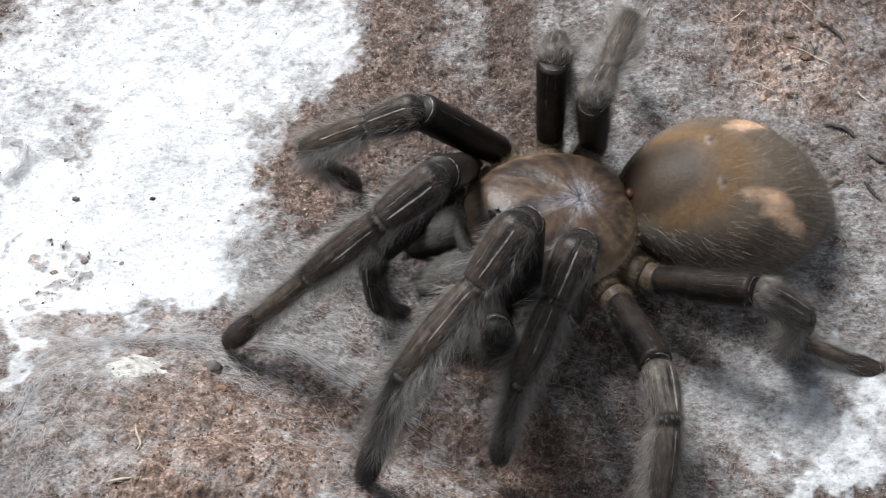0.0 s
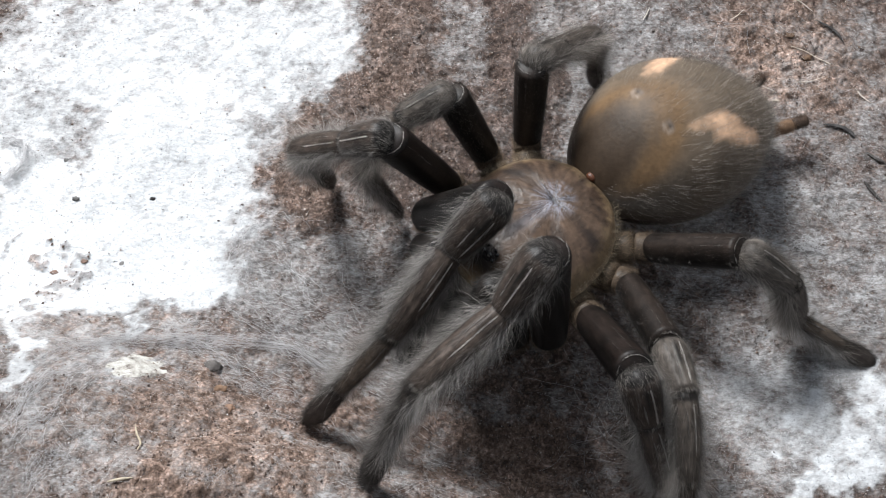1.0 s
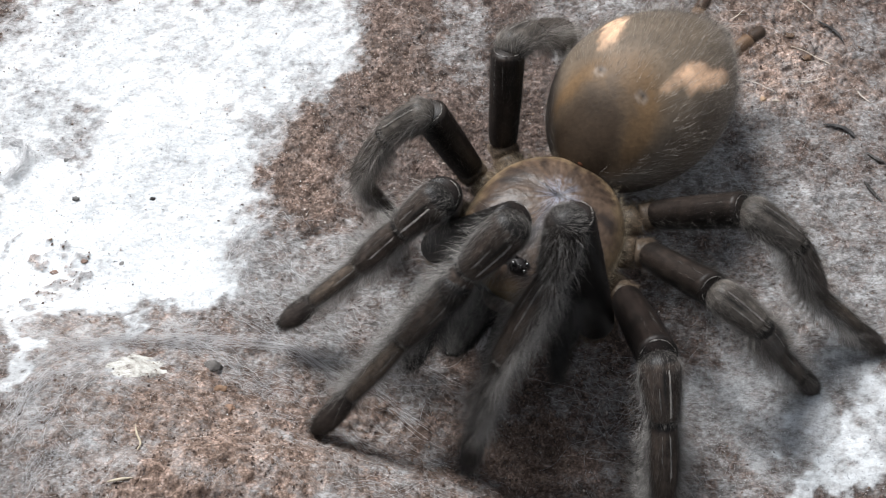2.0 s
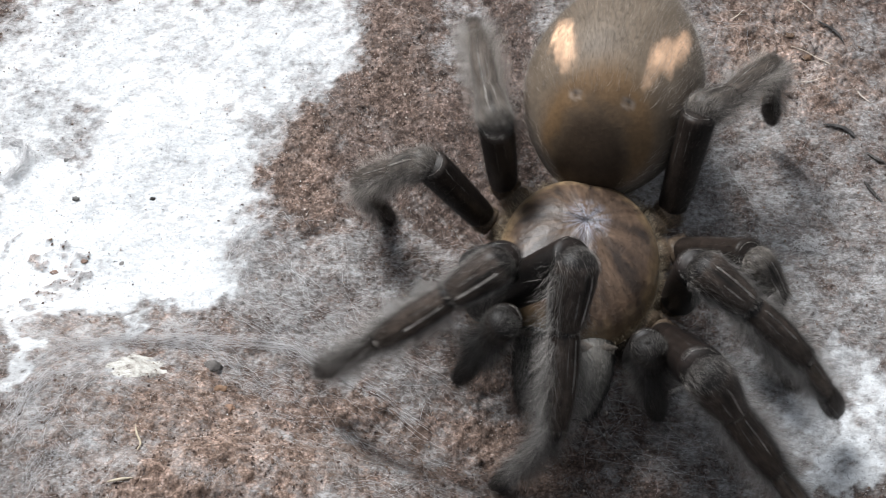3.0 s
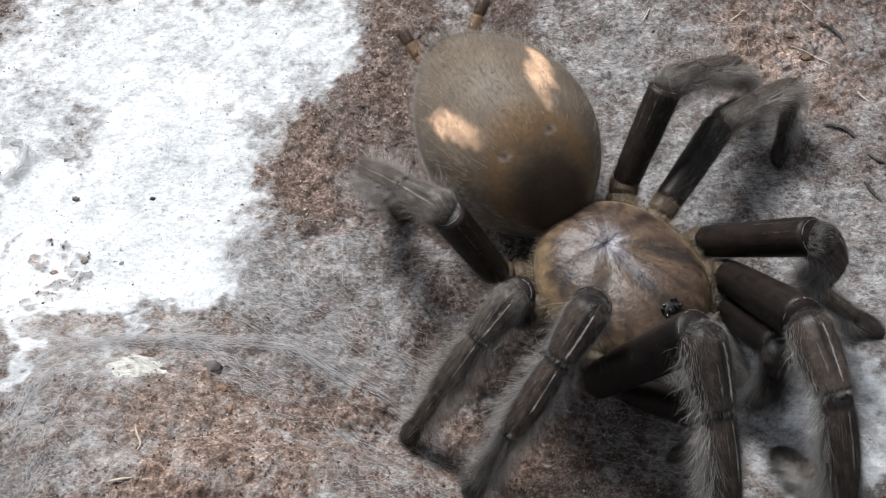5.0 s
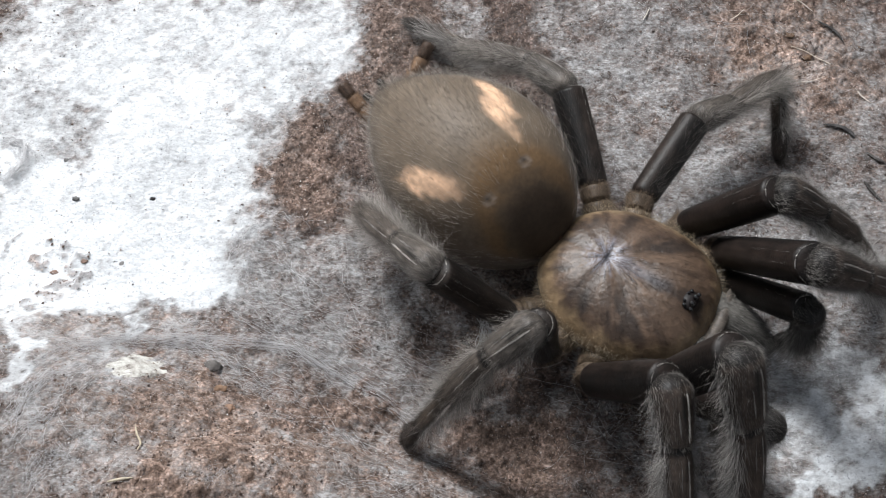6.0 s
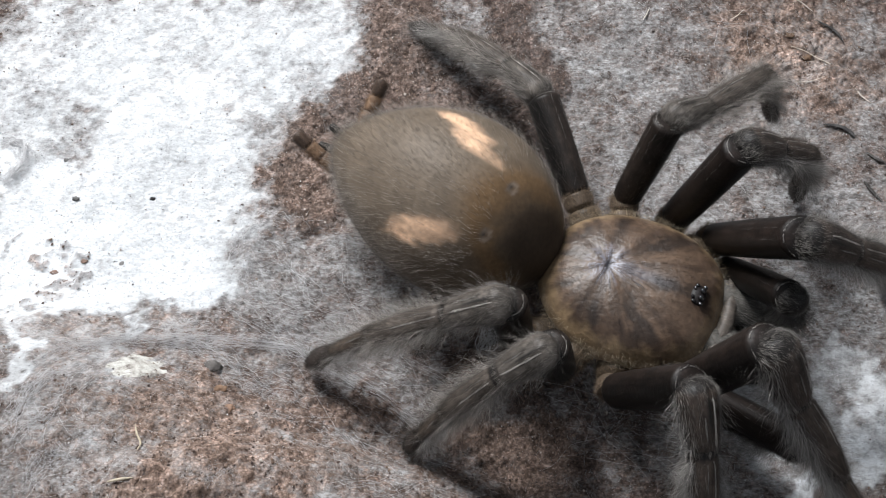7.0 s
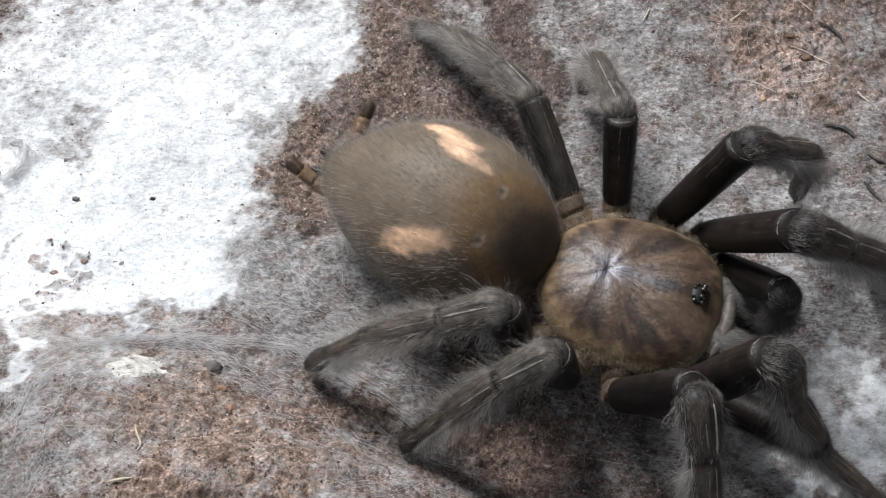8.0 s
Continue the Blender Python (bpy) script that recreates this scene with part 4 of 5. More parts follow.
def make_underbody():
    s = Shape()
    ellipsoid(s, (0, 0, 0.0082), (0.0095, 0.0082, 0.0038), DARK, 20, 28)
    part("sternum", s, [CUTICLE, HAIR], tarantula, "dark underside of the body")
    s = Shape()
    ellipsoid(s, (-0.0098, 0, 0.0105), (0.0022, 0.0018, 0.0016), (0.10, 0.06, 0.04), 12, 16)
    part("waist", s, [CUTICLE], tarantula)
    # small bump added to stand for a red-brown highlight at the waist
    s = Shape()
    ellipsoid(s, (-0.0096, 0.0002, 0.0131), (0.00055, 0.0007, 0.0005), (0.085, 0.030, 0.014), 12, 16)
    part("waist_glint", s, [SHELL], tarantula, "small shiny red-brown bump added for a glint on the waist")
    for side in (1, -1):
        s = Shape()
        nu, nv = 26, 28
        u = np.linspace(0, 1, nu)
        rad = 0.0029 * np.clip(np.sin(np.clip(u * 0.75 + 0.25, 0, 1) * math.pi), 0.004, 1) ** 0.45
        cx = 0.0080 + 0.0104 * u
        cz = 0.0097 + 0.0014 * u - 0.0028 * u * u
        ph = np.linspace(0, 2 * math.pi, nv, endpoint=False)
        ring = np.stack([np.zeros(nv), np.cos(ph) * 0.95, np.sin(ph) * 1.05], -1)
        v = np.stack([ring * rad[i] + (cx[i], side * 0.0029, cz[i]) for i in range(nu)])
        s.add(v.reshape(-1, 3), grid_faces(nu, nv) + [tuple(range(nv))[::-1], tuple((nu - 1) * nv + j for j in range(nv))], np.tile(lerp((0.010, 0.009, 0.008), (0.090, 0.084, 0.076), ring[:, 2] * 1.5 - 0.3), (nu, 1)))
        n = 5200
        i, j = rng.integers(2, nu - 2, n), rng.integers(0, nv, n)
        nor = ring[j]
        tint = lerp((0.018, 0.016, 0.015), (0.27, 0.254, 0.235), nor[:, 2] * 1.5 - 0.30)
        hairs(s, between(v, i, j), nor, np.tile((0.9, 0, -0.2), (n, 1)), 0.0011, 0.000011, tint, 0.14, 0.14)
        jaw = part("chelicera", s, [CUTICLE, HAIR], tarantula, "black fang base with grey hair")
        f = Shape()
        u = np.linspace(0, 1, 12)
        ph = np.linspace(0, 2 * math.pi, 10, endpoint=False)
        v = []
        for q in u:
            c = np.array([0.0168 - 0.003 * q, side * 0.0028, 0.0062 - 0.0036 * math.sin(q * 1.4)])
            v.append(np.stack([np.cos(ph), np.sin(ph), np.zeros(10)], -1) * 0.0008 * (1.02 - q) + c)
        f.add(np.vstack(v), grid_faces(12, 10), (0.01, 0.006, 0.005))
        part("fang", f, [EYE_M], jaw, "shiny black fang")


SPINNERETS = {}


def make_abdomen():
    """Its space starts at the waist, x forward."""
    s = Shape()
    nu, nv = 120, 120
    u = np.linspace(0, 1, nu)
    prof = np.clip(np.sin(math.pi * u ** 0.86), 0, 1) ** 0.62
    prof[0] = prof[-1] = 0.02
    ph = np.linspace(0, 2 * math.pi, nv, endpoint=False)
    U, P = np.meshgrid(u, ph, indexing="ij")
    R = prof[:, None] * np.ones(nv)
    x = 0.0008 - 0.0310 * U
    y = 0.0109 * R * np.cos(P)
    z = np.where(np.sin(P) > 0, 0.0097, 0.0088) * R * np.sin(P) - 0.0003 + 0.0016 * np.sin(U * math.pi) - 0.001 * U
    v3 = np.stack([x, y, z], -1)
    nor = np.stack([0.9 * (U - 0.5) * -1.6, np.cos(P), np.sin(P)], -1)
    nor /= np.linalg.norm(nor, axis=-1, keepdims=True)
    wob = (fractal(x + 1, y + z + 1, 500, 4, 13) - 0.5)
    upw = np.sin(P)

    def marks(x, y, up, w):
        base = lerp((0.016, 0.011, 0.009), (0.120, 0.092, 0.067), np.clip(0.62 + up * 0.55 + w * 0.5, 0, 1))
        # grey hair on the front shoulders, a brown heart with a golden rim on top
        shoulder = np.clip((x + 0.0085) / 0.006, 0, 1) * np.clip(1.2 - np.abs(up - 0.25) * 2.2, 0, 1)
        c = lerp(base, (0.135, 0.122, 0.108), shoulder * 0.6)
        far = np.hypot((x + 0.0004) / 0.0074, y / 0.0050) + w * 0.35
        org = np.exp(-((far - 1.22) / 0.36) ** 2) * np.clip((up - 0.25) * 2.2, 0, 1)
        c = lerp(c, (0.120, 0.066, 0.026), np.clip(org * 1.2 + w * 0.5 * (org > 0.05), 0, 1) * 0.72)
        heart = np.clip((1.28 - far) * 1.5, 0, 1) * np.clip(up * 2 - 0.3, 0, 1)
        c = lerp(c, (0.030, 0.0185, 0.0108), (heart * heart * (3 - 2 * heart)) * 0.93)
        px, py = x + 0.0146, np.abs(y) - 0.0061
        r = np.hypot((px * 0.94 - py * 0.34) / 0.0051, (px * 0.34 + py * 0.94) / 0.00165)
        streaks = fractal(x * 0.3 + 4, y * 2.2 + 4, 900, 3, 17) - 0.5
        peach = np.clip((1.0 - r + w * 0.45 + streaks * 0.8) * 2.6, 0, 1) * np.clip(up * 3, 0, 1)
        c = lerp(c, (0.64, 0.41, 0.265), peach * np.clip(0.82 + streaks * 1.2, 0, 1))
        qx, qy = (x + 0.0081) / 0.00036, (np.abs(y) - 0.0030) / 0.00045
        c = lerp(c, (0.42, 0.38, 0.35), np.exp(-((np.hypot(qx - 0.6, qy) - 1.3) / 0.5) ** 2) * 0.22 * (up > 0))
        pit = np.exp(-(qx ** 2 + qy ** 2)) * (up > 0)
        return lerp(c, (0.03, 0.025, 0.022), pit * 0.95), peach, org
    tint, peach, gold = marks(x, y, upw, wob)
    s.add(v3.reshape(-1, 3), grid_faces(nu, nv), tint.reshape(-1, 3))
    n = 34000
    i, j = rng.integers(3, nu - 2, n), rng.integers(0, nv, n)
    root, nn = between(v3, i, j), nor[i, j]
    keep = rng.random(n) > peach[i, j] * 0.35
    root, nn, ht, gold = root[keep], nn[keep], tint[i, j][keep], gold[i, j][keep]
    # grey hair turns paler down the sides, a grazing sheen put into its colour
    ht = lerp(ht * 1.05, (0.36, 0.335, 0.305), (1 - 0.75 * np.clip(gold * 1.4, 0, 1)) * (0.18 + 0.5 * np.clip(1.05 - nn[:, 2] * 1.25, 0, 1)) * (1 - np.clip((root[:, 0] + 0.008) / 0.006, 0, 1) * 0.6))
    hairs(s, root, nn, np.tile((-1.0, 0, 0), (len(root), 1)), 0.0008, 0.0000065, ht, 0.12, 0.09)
    q = rng.permutation(len(root))
    q = q[(root[q, 0] < -0.008) | (nn[q, 2] < 0.5)][:5600]
    hairs(s, root[q], nn[q], np.tile((-1.0, 0, 0), (len(q), 1)), 0.0018, 0.000010, (0.38, 0.335, 0.295), 0.45, 0.12)
    ob = part("abdomen", s, [SKIN, HAIR], tarantula, "brown-grey hairy abdomen with two peach patches")
    for side in (1, -1):
        t = Shape()
        for k, (a, b, r0) in enumerate(((0.0, 0.37, 0.00095), (0.33, 0.68, 0.0009), (0.64, 1.0, 0.00085))):
            tube(t, np.array([-0.0066 * a, 0, 0.0014 * a]), np.array([-0.0066 * b, 0, 0.0014 * b]), r0, (0.17, 0.105, 0.065) if k < 2 else (0.055, 0.036, 0.026), 500, 0.0007)
        SPINNERETS[side] = part("spinneret", t, [CUTICLE, HAIR], ob, "brown jointed spinneret with a dark tip")
        t = Shape()
        tube(t, np.array([-0.0297, side * 0.001, -0.0025]), np.array([-0.0320, side * 0.0014, -0.0022]), 0.0005, DARK, 80, 0.0006)
        part("small_spinneret", t, [CUTICLE, HAIR], ob)
    return ob


def tube(s, a, b, r, tint, n_hair, h_len, nv=14, nu=10, fur=1.3):
    """A rounded hairy rod from a to b."""
    d = b - a
    length = np.linalg.norm(d)
    d = d / length
    e1 = np.cross(d, (0, 0, 1.0))
    e1 /= np.linalg.norm(e1)
    e2 = np.cross(e1, d)
    u = np.linspace(0, 1, nu)
    rad = r * np.clip(1 - np.abs(2 * u - 1) ** 9, 0.05, 1) ** 0.5
    ph = np.linspace(0, 2 * math.pi, nv, endpoint=False)
    ring = np.cos(ph)[:, None] * e1 + np.sin(ph)[:, None] * e2
    v = np.stack([ring * rad[i] + a + d * length * u[i] for i in range(nu)])
    s.add(v.reshape(-1, 3), grid_faces(nu, nv) + [tuple(range(nv))[::-1], tuple((nu - 1) * nv + j for j in range(nv))], tint)
    i, j = rng.integers(1, nu - 1, n_hair), rng.integers(0, nv, n_hair)
    hairs(s, between(v, i.clip(1, nu - 3), j), ring[j], np.tile(d, (n_hair, 1)), h_len, 0.000012, np.asarray(tint) * fur, 0.3, 0.35)


SEGMENT_MESHES = {}


def make_segment(kind, length, r, parent, pale, dark=1.0):
    """Along +x from the joint, z is the upper side."""
    if (kind, length, r) in SEGMENT_MESHES:
        ob = new(kind, SEGMENT_MESHES[kind, length, r])
        ob.parent = parent
        return ob
    s = Shape()
    nu, nv = 40, 48
    u = (np.linspace(0, 1, nu) * 2 - 1)
    u = 0.5 + 0.5 * np.sin(u * math.pi / 2) * 0.7 + 0.5 * u * 0.3
    # radius at the start, the middle and the end, width, height
    shape_of = {"femur": (0.80, 0.90, 0.93, 1.0, 1.08), "patella": (0.93, 0.90, 0.66, 1.0, 1.0), "tibia": (0.54, 0.72, 0.48, 1.0, 1.0),
                "metatarsus": (0.40, 0.48, 0.36, 1.0, 1.0), "tarsus": (0.40, 0.53, 0.46, 1.12, 0.8)}[kind]
    a, m, b, wy, wz = shape_of
    prof = a * (1 - u) * (1 - 2 * u) + 4 * m * u * (1 - u) + b * u * (2 * u - 1)
    over = {"femur": 0.0, "patella": 0.40, "tibia": 0.4, "metatarsus": 0.4, "tarsus": 0.3}[kind] * r / length
    u = u * (1 + over) - over
    first = {"femur": 0.5, "patella": 0.85, "tibia": 0.5, "metatarsus": 0.5, "tarsus": 0.5}[kind] * r
    last = {"femur": 0.35, "patella": 0.22, "tibia": 0.22, "metatarsus": 0.3, "tarsus": 1.3}[kind] * r
    pos = (u - u[0]) * length
    cap = np.sqrt(np.clip(1 - np.clip(1 - pos / first, 0, 1) ** 2, 0, 1)) * np.sqrt(np.clip(1 - np.clip(1 - (pos[-1] - pos) / last, 0, 1) ** 2, 0, 1))
    cap = np.clip(cap, 0.01, 1)
    rad = r * prof * cap
    ph = np.linspace(0, 2 * math.pi, nv, endpoint=False)
    ring = np.stack([np.zeros(nv), np.cos(ph) * wy, np.sin(ph) * wz], -1)
    # two shallow lengthwise grooves on the upper side
    groove = 1 - (0.05 if kind in ("patella", "tibia") else 0.0) * np.exp(-(((np.abs(np.cos(ph)) - 0.24) / 0.12) ** 2)) * (np.sin(ph) > 0)
    v = np.stack([ring * rad[i] * groove[:, None] + (length * u[i], 0, 0) for i in range(nu)])
    U, P = np.meshgrid(u, ph, indexing="ij")
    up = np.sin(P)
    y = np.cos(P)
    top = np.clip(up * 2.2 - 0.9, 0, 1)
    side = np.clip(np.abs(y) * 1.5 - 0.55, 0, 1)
    w = fractal(U * 9 + 3, P * 2, 1.0, 3, 41) - 0.5
    grain = 0.45 + 1.1 * fractal(U * 5, P * 14, 1.0, 3, 45)[..., None]
    # hair: colour below, at the sides and on top, length, counts of short and long
    if kind == "femur":
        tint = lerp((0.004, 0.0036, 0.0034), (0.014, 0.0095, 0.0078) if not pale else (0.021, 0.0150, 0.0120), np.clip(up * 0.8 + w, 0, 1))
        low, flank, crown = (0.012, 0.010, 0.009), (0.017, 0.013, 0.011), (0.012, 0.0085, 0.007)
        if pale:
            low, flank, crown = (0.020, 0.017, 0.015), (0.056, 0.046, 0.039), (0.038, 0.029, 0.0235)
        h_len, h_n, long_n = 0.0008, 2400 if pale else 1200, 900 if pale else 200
    elif kind == "patella":
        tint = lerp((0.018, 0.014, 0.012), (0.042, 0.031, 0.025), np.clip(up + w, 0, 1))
        if pale:
            tint = lerp(tint, (0.095, 0.082, 0.071), np.clip(0.75 + w, 0, 1))
        tint = lerp(tint, (0.010, 0.009, 0.008), np.exp(-((y / 0.16) ** 2)) * (up > 0) * np.clip(1.4 - np.abs(U - 0.35) * 3.0, 0, 1))
        if not pale:
            tint = lerp((0.012, 0.010, 0.009), tint, np.clip(U / 0.04, 0, 1))
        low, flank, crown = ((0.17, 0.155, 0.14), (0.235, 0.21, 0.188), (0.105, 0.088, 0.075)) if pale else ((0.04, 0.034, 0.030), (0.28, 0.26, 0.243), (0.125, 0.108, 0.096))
        h_len, h_n, long_n = 0.0012, 5600, 1500
    elif kind == "tibia":
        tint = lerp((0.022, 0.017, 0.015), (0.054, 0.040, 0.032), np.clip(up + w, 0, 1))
        if pale:
            tint = lerp(tint, (0.095, 0.08, 0.068), np.clip(0.6 + w, 0, 1))
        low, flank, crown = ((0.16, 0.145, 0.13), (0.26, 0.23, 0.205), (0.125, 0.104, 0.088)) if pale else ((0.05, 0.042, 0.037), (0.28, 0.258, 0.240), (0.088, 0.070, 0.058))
        h_len, h_n, long_n = 0.0014, 5200, 3800
    elif kind == "metatarsus":
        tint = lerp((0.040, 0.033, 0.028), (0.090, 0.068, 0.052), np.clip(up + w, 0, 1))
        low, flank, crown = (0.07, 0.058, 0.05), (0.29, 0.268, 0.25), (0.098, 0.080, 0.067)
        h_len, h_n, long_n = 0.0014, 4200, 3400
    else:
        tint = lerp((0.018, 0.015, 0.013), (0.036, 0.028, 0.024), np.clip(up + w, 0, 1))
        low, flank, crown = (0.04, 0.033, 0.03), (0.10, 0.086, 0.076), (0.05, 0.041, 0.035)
        h_len, h_n, long_n = 0.0008, 5200, 1100
    if kind in ("tibia", "metatarsus"):
        tint = lerp((0.012, 0.010, 0.009), tint, np.clip((U - 0.02) / 0.04, 0, 1))
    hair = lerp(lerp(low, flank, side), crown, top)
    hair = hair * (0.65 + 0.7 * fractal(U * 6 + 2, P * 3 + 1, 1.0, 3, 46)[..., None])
    if kind == "patella":
        hair = lerp(hair, (0.29, 0.27, 0.25), np.clip(1 - U / 0.3, 0, 1) * 0.6)
    hair = hair * dark
    tint = tint * grain * (0.5 + 0.5 * dark)
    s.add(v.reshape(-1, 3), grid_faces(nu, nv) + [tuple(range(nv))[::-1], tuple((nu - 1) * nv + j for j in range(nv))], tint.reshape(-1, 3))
    k = max(0.35, min(1.0, length / 0.012))
    ahead = np.array((1.0, 0, 0))
    for count, ln, wd, lift, is_long in ((int(h_n * k), h_len, 0.000011, 0.17, False), (int(long_n * k), h_len * 2.5, 0.000012, 0.46, True)):
        i, j = rng.integers({"patella": 0, "tibia": 8}.get(kind, 3), nu - 2, count), rng.integers(0, nv, count)
        if kind == "patella":
            slit = (np.abs(y[i, j]) < 0.16) & (up[i, j] > 0) & (U[i, j] > 0.12) & (U[i, j] < 0.72) & (rng.random(len(i)) < 0.85)
            i, j = i[~slit], j[~slit]
        if is_long:
            keep = (rng.random(len(i)) > np.clip(up[i, j] * 1.3, 0, 0.95)) & (pos[i] > first * 0.9)
            i, j = i[keep], j[keep]
        flat = 1 - 0.55 * top[i, j] * (0.4 if pale else 1.0)
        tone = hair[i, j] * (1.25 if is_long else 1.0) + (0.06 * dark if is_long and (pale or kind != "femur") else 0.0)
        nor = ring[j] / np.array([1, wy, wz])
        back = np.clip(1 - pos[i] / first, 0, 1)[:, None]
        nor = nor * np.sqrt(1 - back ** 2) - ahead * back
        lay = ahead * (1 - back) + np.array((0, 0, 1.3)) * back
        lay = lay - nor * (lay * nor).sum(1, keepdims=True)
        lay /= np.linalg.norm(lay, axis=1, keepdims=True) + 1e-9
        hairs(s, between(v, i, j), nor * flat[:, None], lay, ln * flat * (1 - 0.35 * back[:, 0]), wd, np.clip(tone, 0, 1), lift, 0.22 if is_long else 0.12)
    # pale lines of fine hair along the upper side
    lines = {"femur": ((0.22, 0.52, 0.92, 18, 0.16), (-0.20, 0.6, 0.9, 8, 0.12)), "patella": ((0.30, 0.10, 0.80, 110, 0.58), (-0.30, 0.35, 0.70, 30, 0.34)),
             "tibia": ((0.24, 0.06, 0.55, 80, 0.48), (-0.22, 0.10, 0.4, 18, 0.3)), "metatarsus": ((0.1, 0.05, 0.4, 30, 0.3),)}.get(kind, ())
    for at, u0, u1, count, tone in lines:
        i = np.searchsorted(u, rng.uniform(u0, u1, count)).clip(2, nu - 2)
        j = int(round(math.acos(at) / (2 * math.pi) * nv))
        root = v[i, j] * (1 - (a := rng.random((count, 1)))) + v[i - 1, j] * a + rng.normal(0, 0.00004, (count, 3)) * (0, 1, 0)
        nor = np.tile(ring[j], (count, 1))
        hairs(s, root + nor * 0.00010, nor, np.tile(ahead, (count, 1)), 0.0009, 0.000013, (tone, tone * 0.94, tone * 0.88), 0.05, 0.04)
    # a thin broken pale lip at the far joint
    if kind in ("femur", "patella", "tibia"):
        count = {"femur": 190, "patella": 260, "tibia": 240}[kind]
        j = (rng.normal(0.25, 0.13, count) * nv).astype(int) % nv
        j = j[rng.random(count) < np.clip(0.25 + 3 * (fractal(ph[j] * 3 + 1, ph[j] * 0, 1.0, 2, 53) - 0.4), 0.05, 1)]
        root = v[nu - 3, j] if kind == "femur" else v[nu - 4, j]
        nor = ring[j]
        across = np.stack([np.full(len(j), 0.15), -np.sin(ph[j]), np.cos(ph[j])], -1) if kind == "femur" else np.tile(ahead, (len(j), 1))
        hairs(s, root + nor * 0.00005, nor, across, 0.0004 if kind == "femur" else 0.0006, 0.000013, (0.46, 0.43, 0.40) if kind == "femur" else (0.36, 0.33, 0.30), 0.08, 0.12)
    ob = part(kind, s, [CUTICLE, HAIR], parent)
    SEGMENT_MESHES[kind, length, r] = ob.data
    return ob


# name, link of the chain, its stretch on that link
SHARE = (("femur", 0, 0.0, 1.0), ("patella", 1, 0.0, 1.0), ("tibia", 2, 0.0, 1.0), ("metatarsus", 3, 0.0, 0.60), ("tarsus", 3, 0.60, 1.0))
CHAIN = {1: ((0.0223, 0.0194, 0.0180), (0.0078, 0.0108, 0.0100), 0.0024),
         2: ((0.0174, 0.0162, 0.0136), (0.0024, 0.0121, 0.0092), 0.0023),
         3: ((0.0133, 0.0152, 0.0115), (-0.0040, 0.0120, 0.0096), 0.00208),
         4: ((0.0140, 0.0177, 0.0124), (-0.0096, 0.0104, 0.0090), 0.00215),
         5: ((0.0153, 0.0092, 0.0071), (0.0106, 0.0081, 0.0090), 0.00195)}
LEGS = {}


def make_leg(side, k):
    lens, base, r = CHAIN[k]
    base = Vector((base[0], base[1] * side, base[2]))
    root = Vector((base.x * 0.62, base.y * 0.60, base.z - 0.0012))
    s = Shape()
    a, b = np.array(root), np.array(base)
    tone = np.array((1.0, 1.0, 1.0)) * (0.45 if k == 5 else 1.0)
    tube(s, a, a + (b - a) * 0.72, r * 0.92, tone * (0.085, 0.062, 0.042), 1300, 0.0008, 20, 14, 2.6)
    tube(s, a + (b - a) * 0.70, b + (b - a) / np.linalg.norm(b - a) * 0.0006, r * 0.84, tone * (0.070, 0.051, 0.036), 1300, 0.0007, 20, 12, 2.6)
    hip = part("leg" if k < 5 else "pedipalp", s, [CUTICLE, HAIR], tarantula, "dark hairy leg with pale joints and grey hair" if k < 5 else "short dark hairy feeler")
    links = (lens[0], lens[1] * 0.4, lens[1] * 0.6, lens[2])
    segs = []
    for name, c, f0, f1 in SHARE:
        if k == 5 and name == "metatarsus":
            continue
        if k == 5 and name == "tarsus":
            f0 = 0.0
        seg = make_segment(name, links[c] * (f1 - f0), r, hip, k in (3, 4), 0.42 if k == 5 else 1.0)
        segs.append((seg, c, f0))
    LEGS[side, k] = (base, [x for x in lens], segs)


make_carapace()
make_underbody()
abdomen = make_abdomen()
for _k in (1, 2, 3, 4, 5):
    make_leg(1, _k)
    make_leg(-1, _k)

# ---- how it moves: seconds, millimetres, degrees ----
BODY = [
    (0, 13.5, -0.6, -2, -163.1), (0.5, 12, -1.6, -3, -145.7), (1, 10.7, -3.1, -0.2, -137.7), (1.5, 10.1, -2.4, 0.1, -129.2),
    (1.7, 10.9, -2.3, 0, -124.2), (2.8, 15.4, -6.6, 0.8, -104.6), (3, 15.9, -7.2, 0.7, -101), (3.5, 17.6, -7.6, 0.4, -84),
    (4, 19.1, -6.1, 0.1, -70.1), (4.5, 20.3, -6.8, -1.4, -61.3), (4.7, 20.7, -8.2, -1.4, -58), (5.8, 21, -8.9, -1.9, -33.7),
    (6, 21.6, -9.2, -2, -33.2), (6.5, 22.3, -9.6, -1.3, -26), (7, 21.7, -10.1, -1.2, -22.7), (7.5, 21.4, -10.5, -1, -19),
    (8, 21.5, -10.6, -0.9, -18.8),
]
BELLY = [
    (0, -10.2, -14.7, 1.7, -0.1), (0.5, -13.5, -11.4, 1.1, -0.3), (1, -11.8, -8, 4.6, -0.6), (1.5, -13.3, -3.4, 3.9, -0.4),
    (1.7, -15.4, -3.2, 3.5, -0.7), (2.8, -5.9, 13.8, 7.1, 0.1), (3, -4.9, 12.8, 7.3, 0), (3.5, -4.6, 2.5, 9.9, 0.1),
    (4, -4.6, -1.8, 11.2, 0.2), (4.5, -4.6, 4.2, 10.6, -0.4), (4.7, -6.1, 4.8, 10.7, -0.1), (5.8, -10.8, 7.6, 14.7, 0.1),
    (6, -9.3, 6.6, 14.2, 0.3), (6.5, -8, 7.2, 15.8, -0.1), (7, -6.2, 9, 15.1, -0), (7.5, -7, 9, 14.1, 0.5),
    (8, -7, 4.4, 13.5, 0.5),
]
STEPS = {}
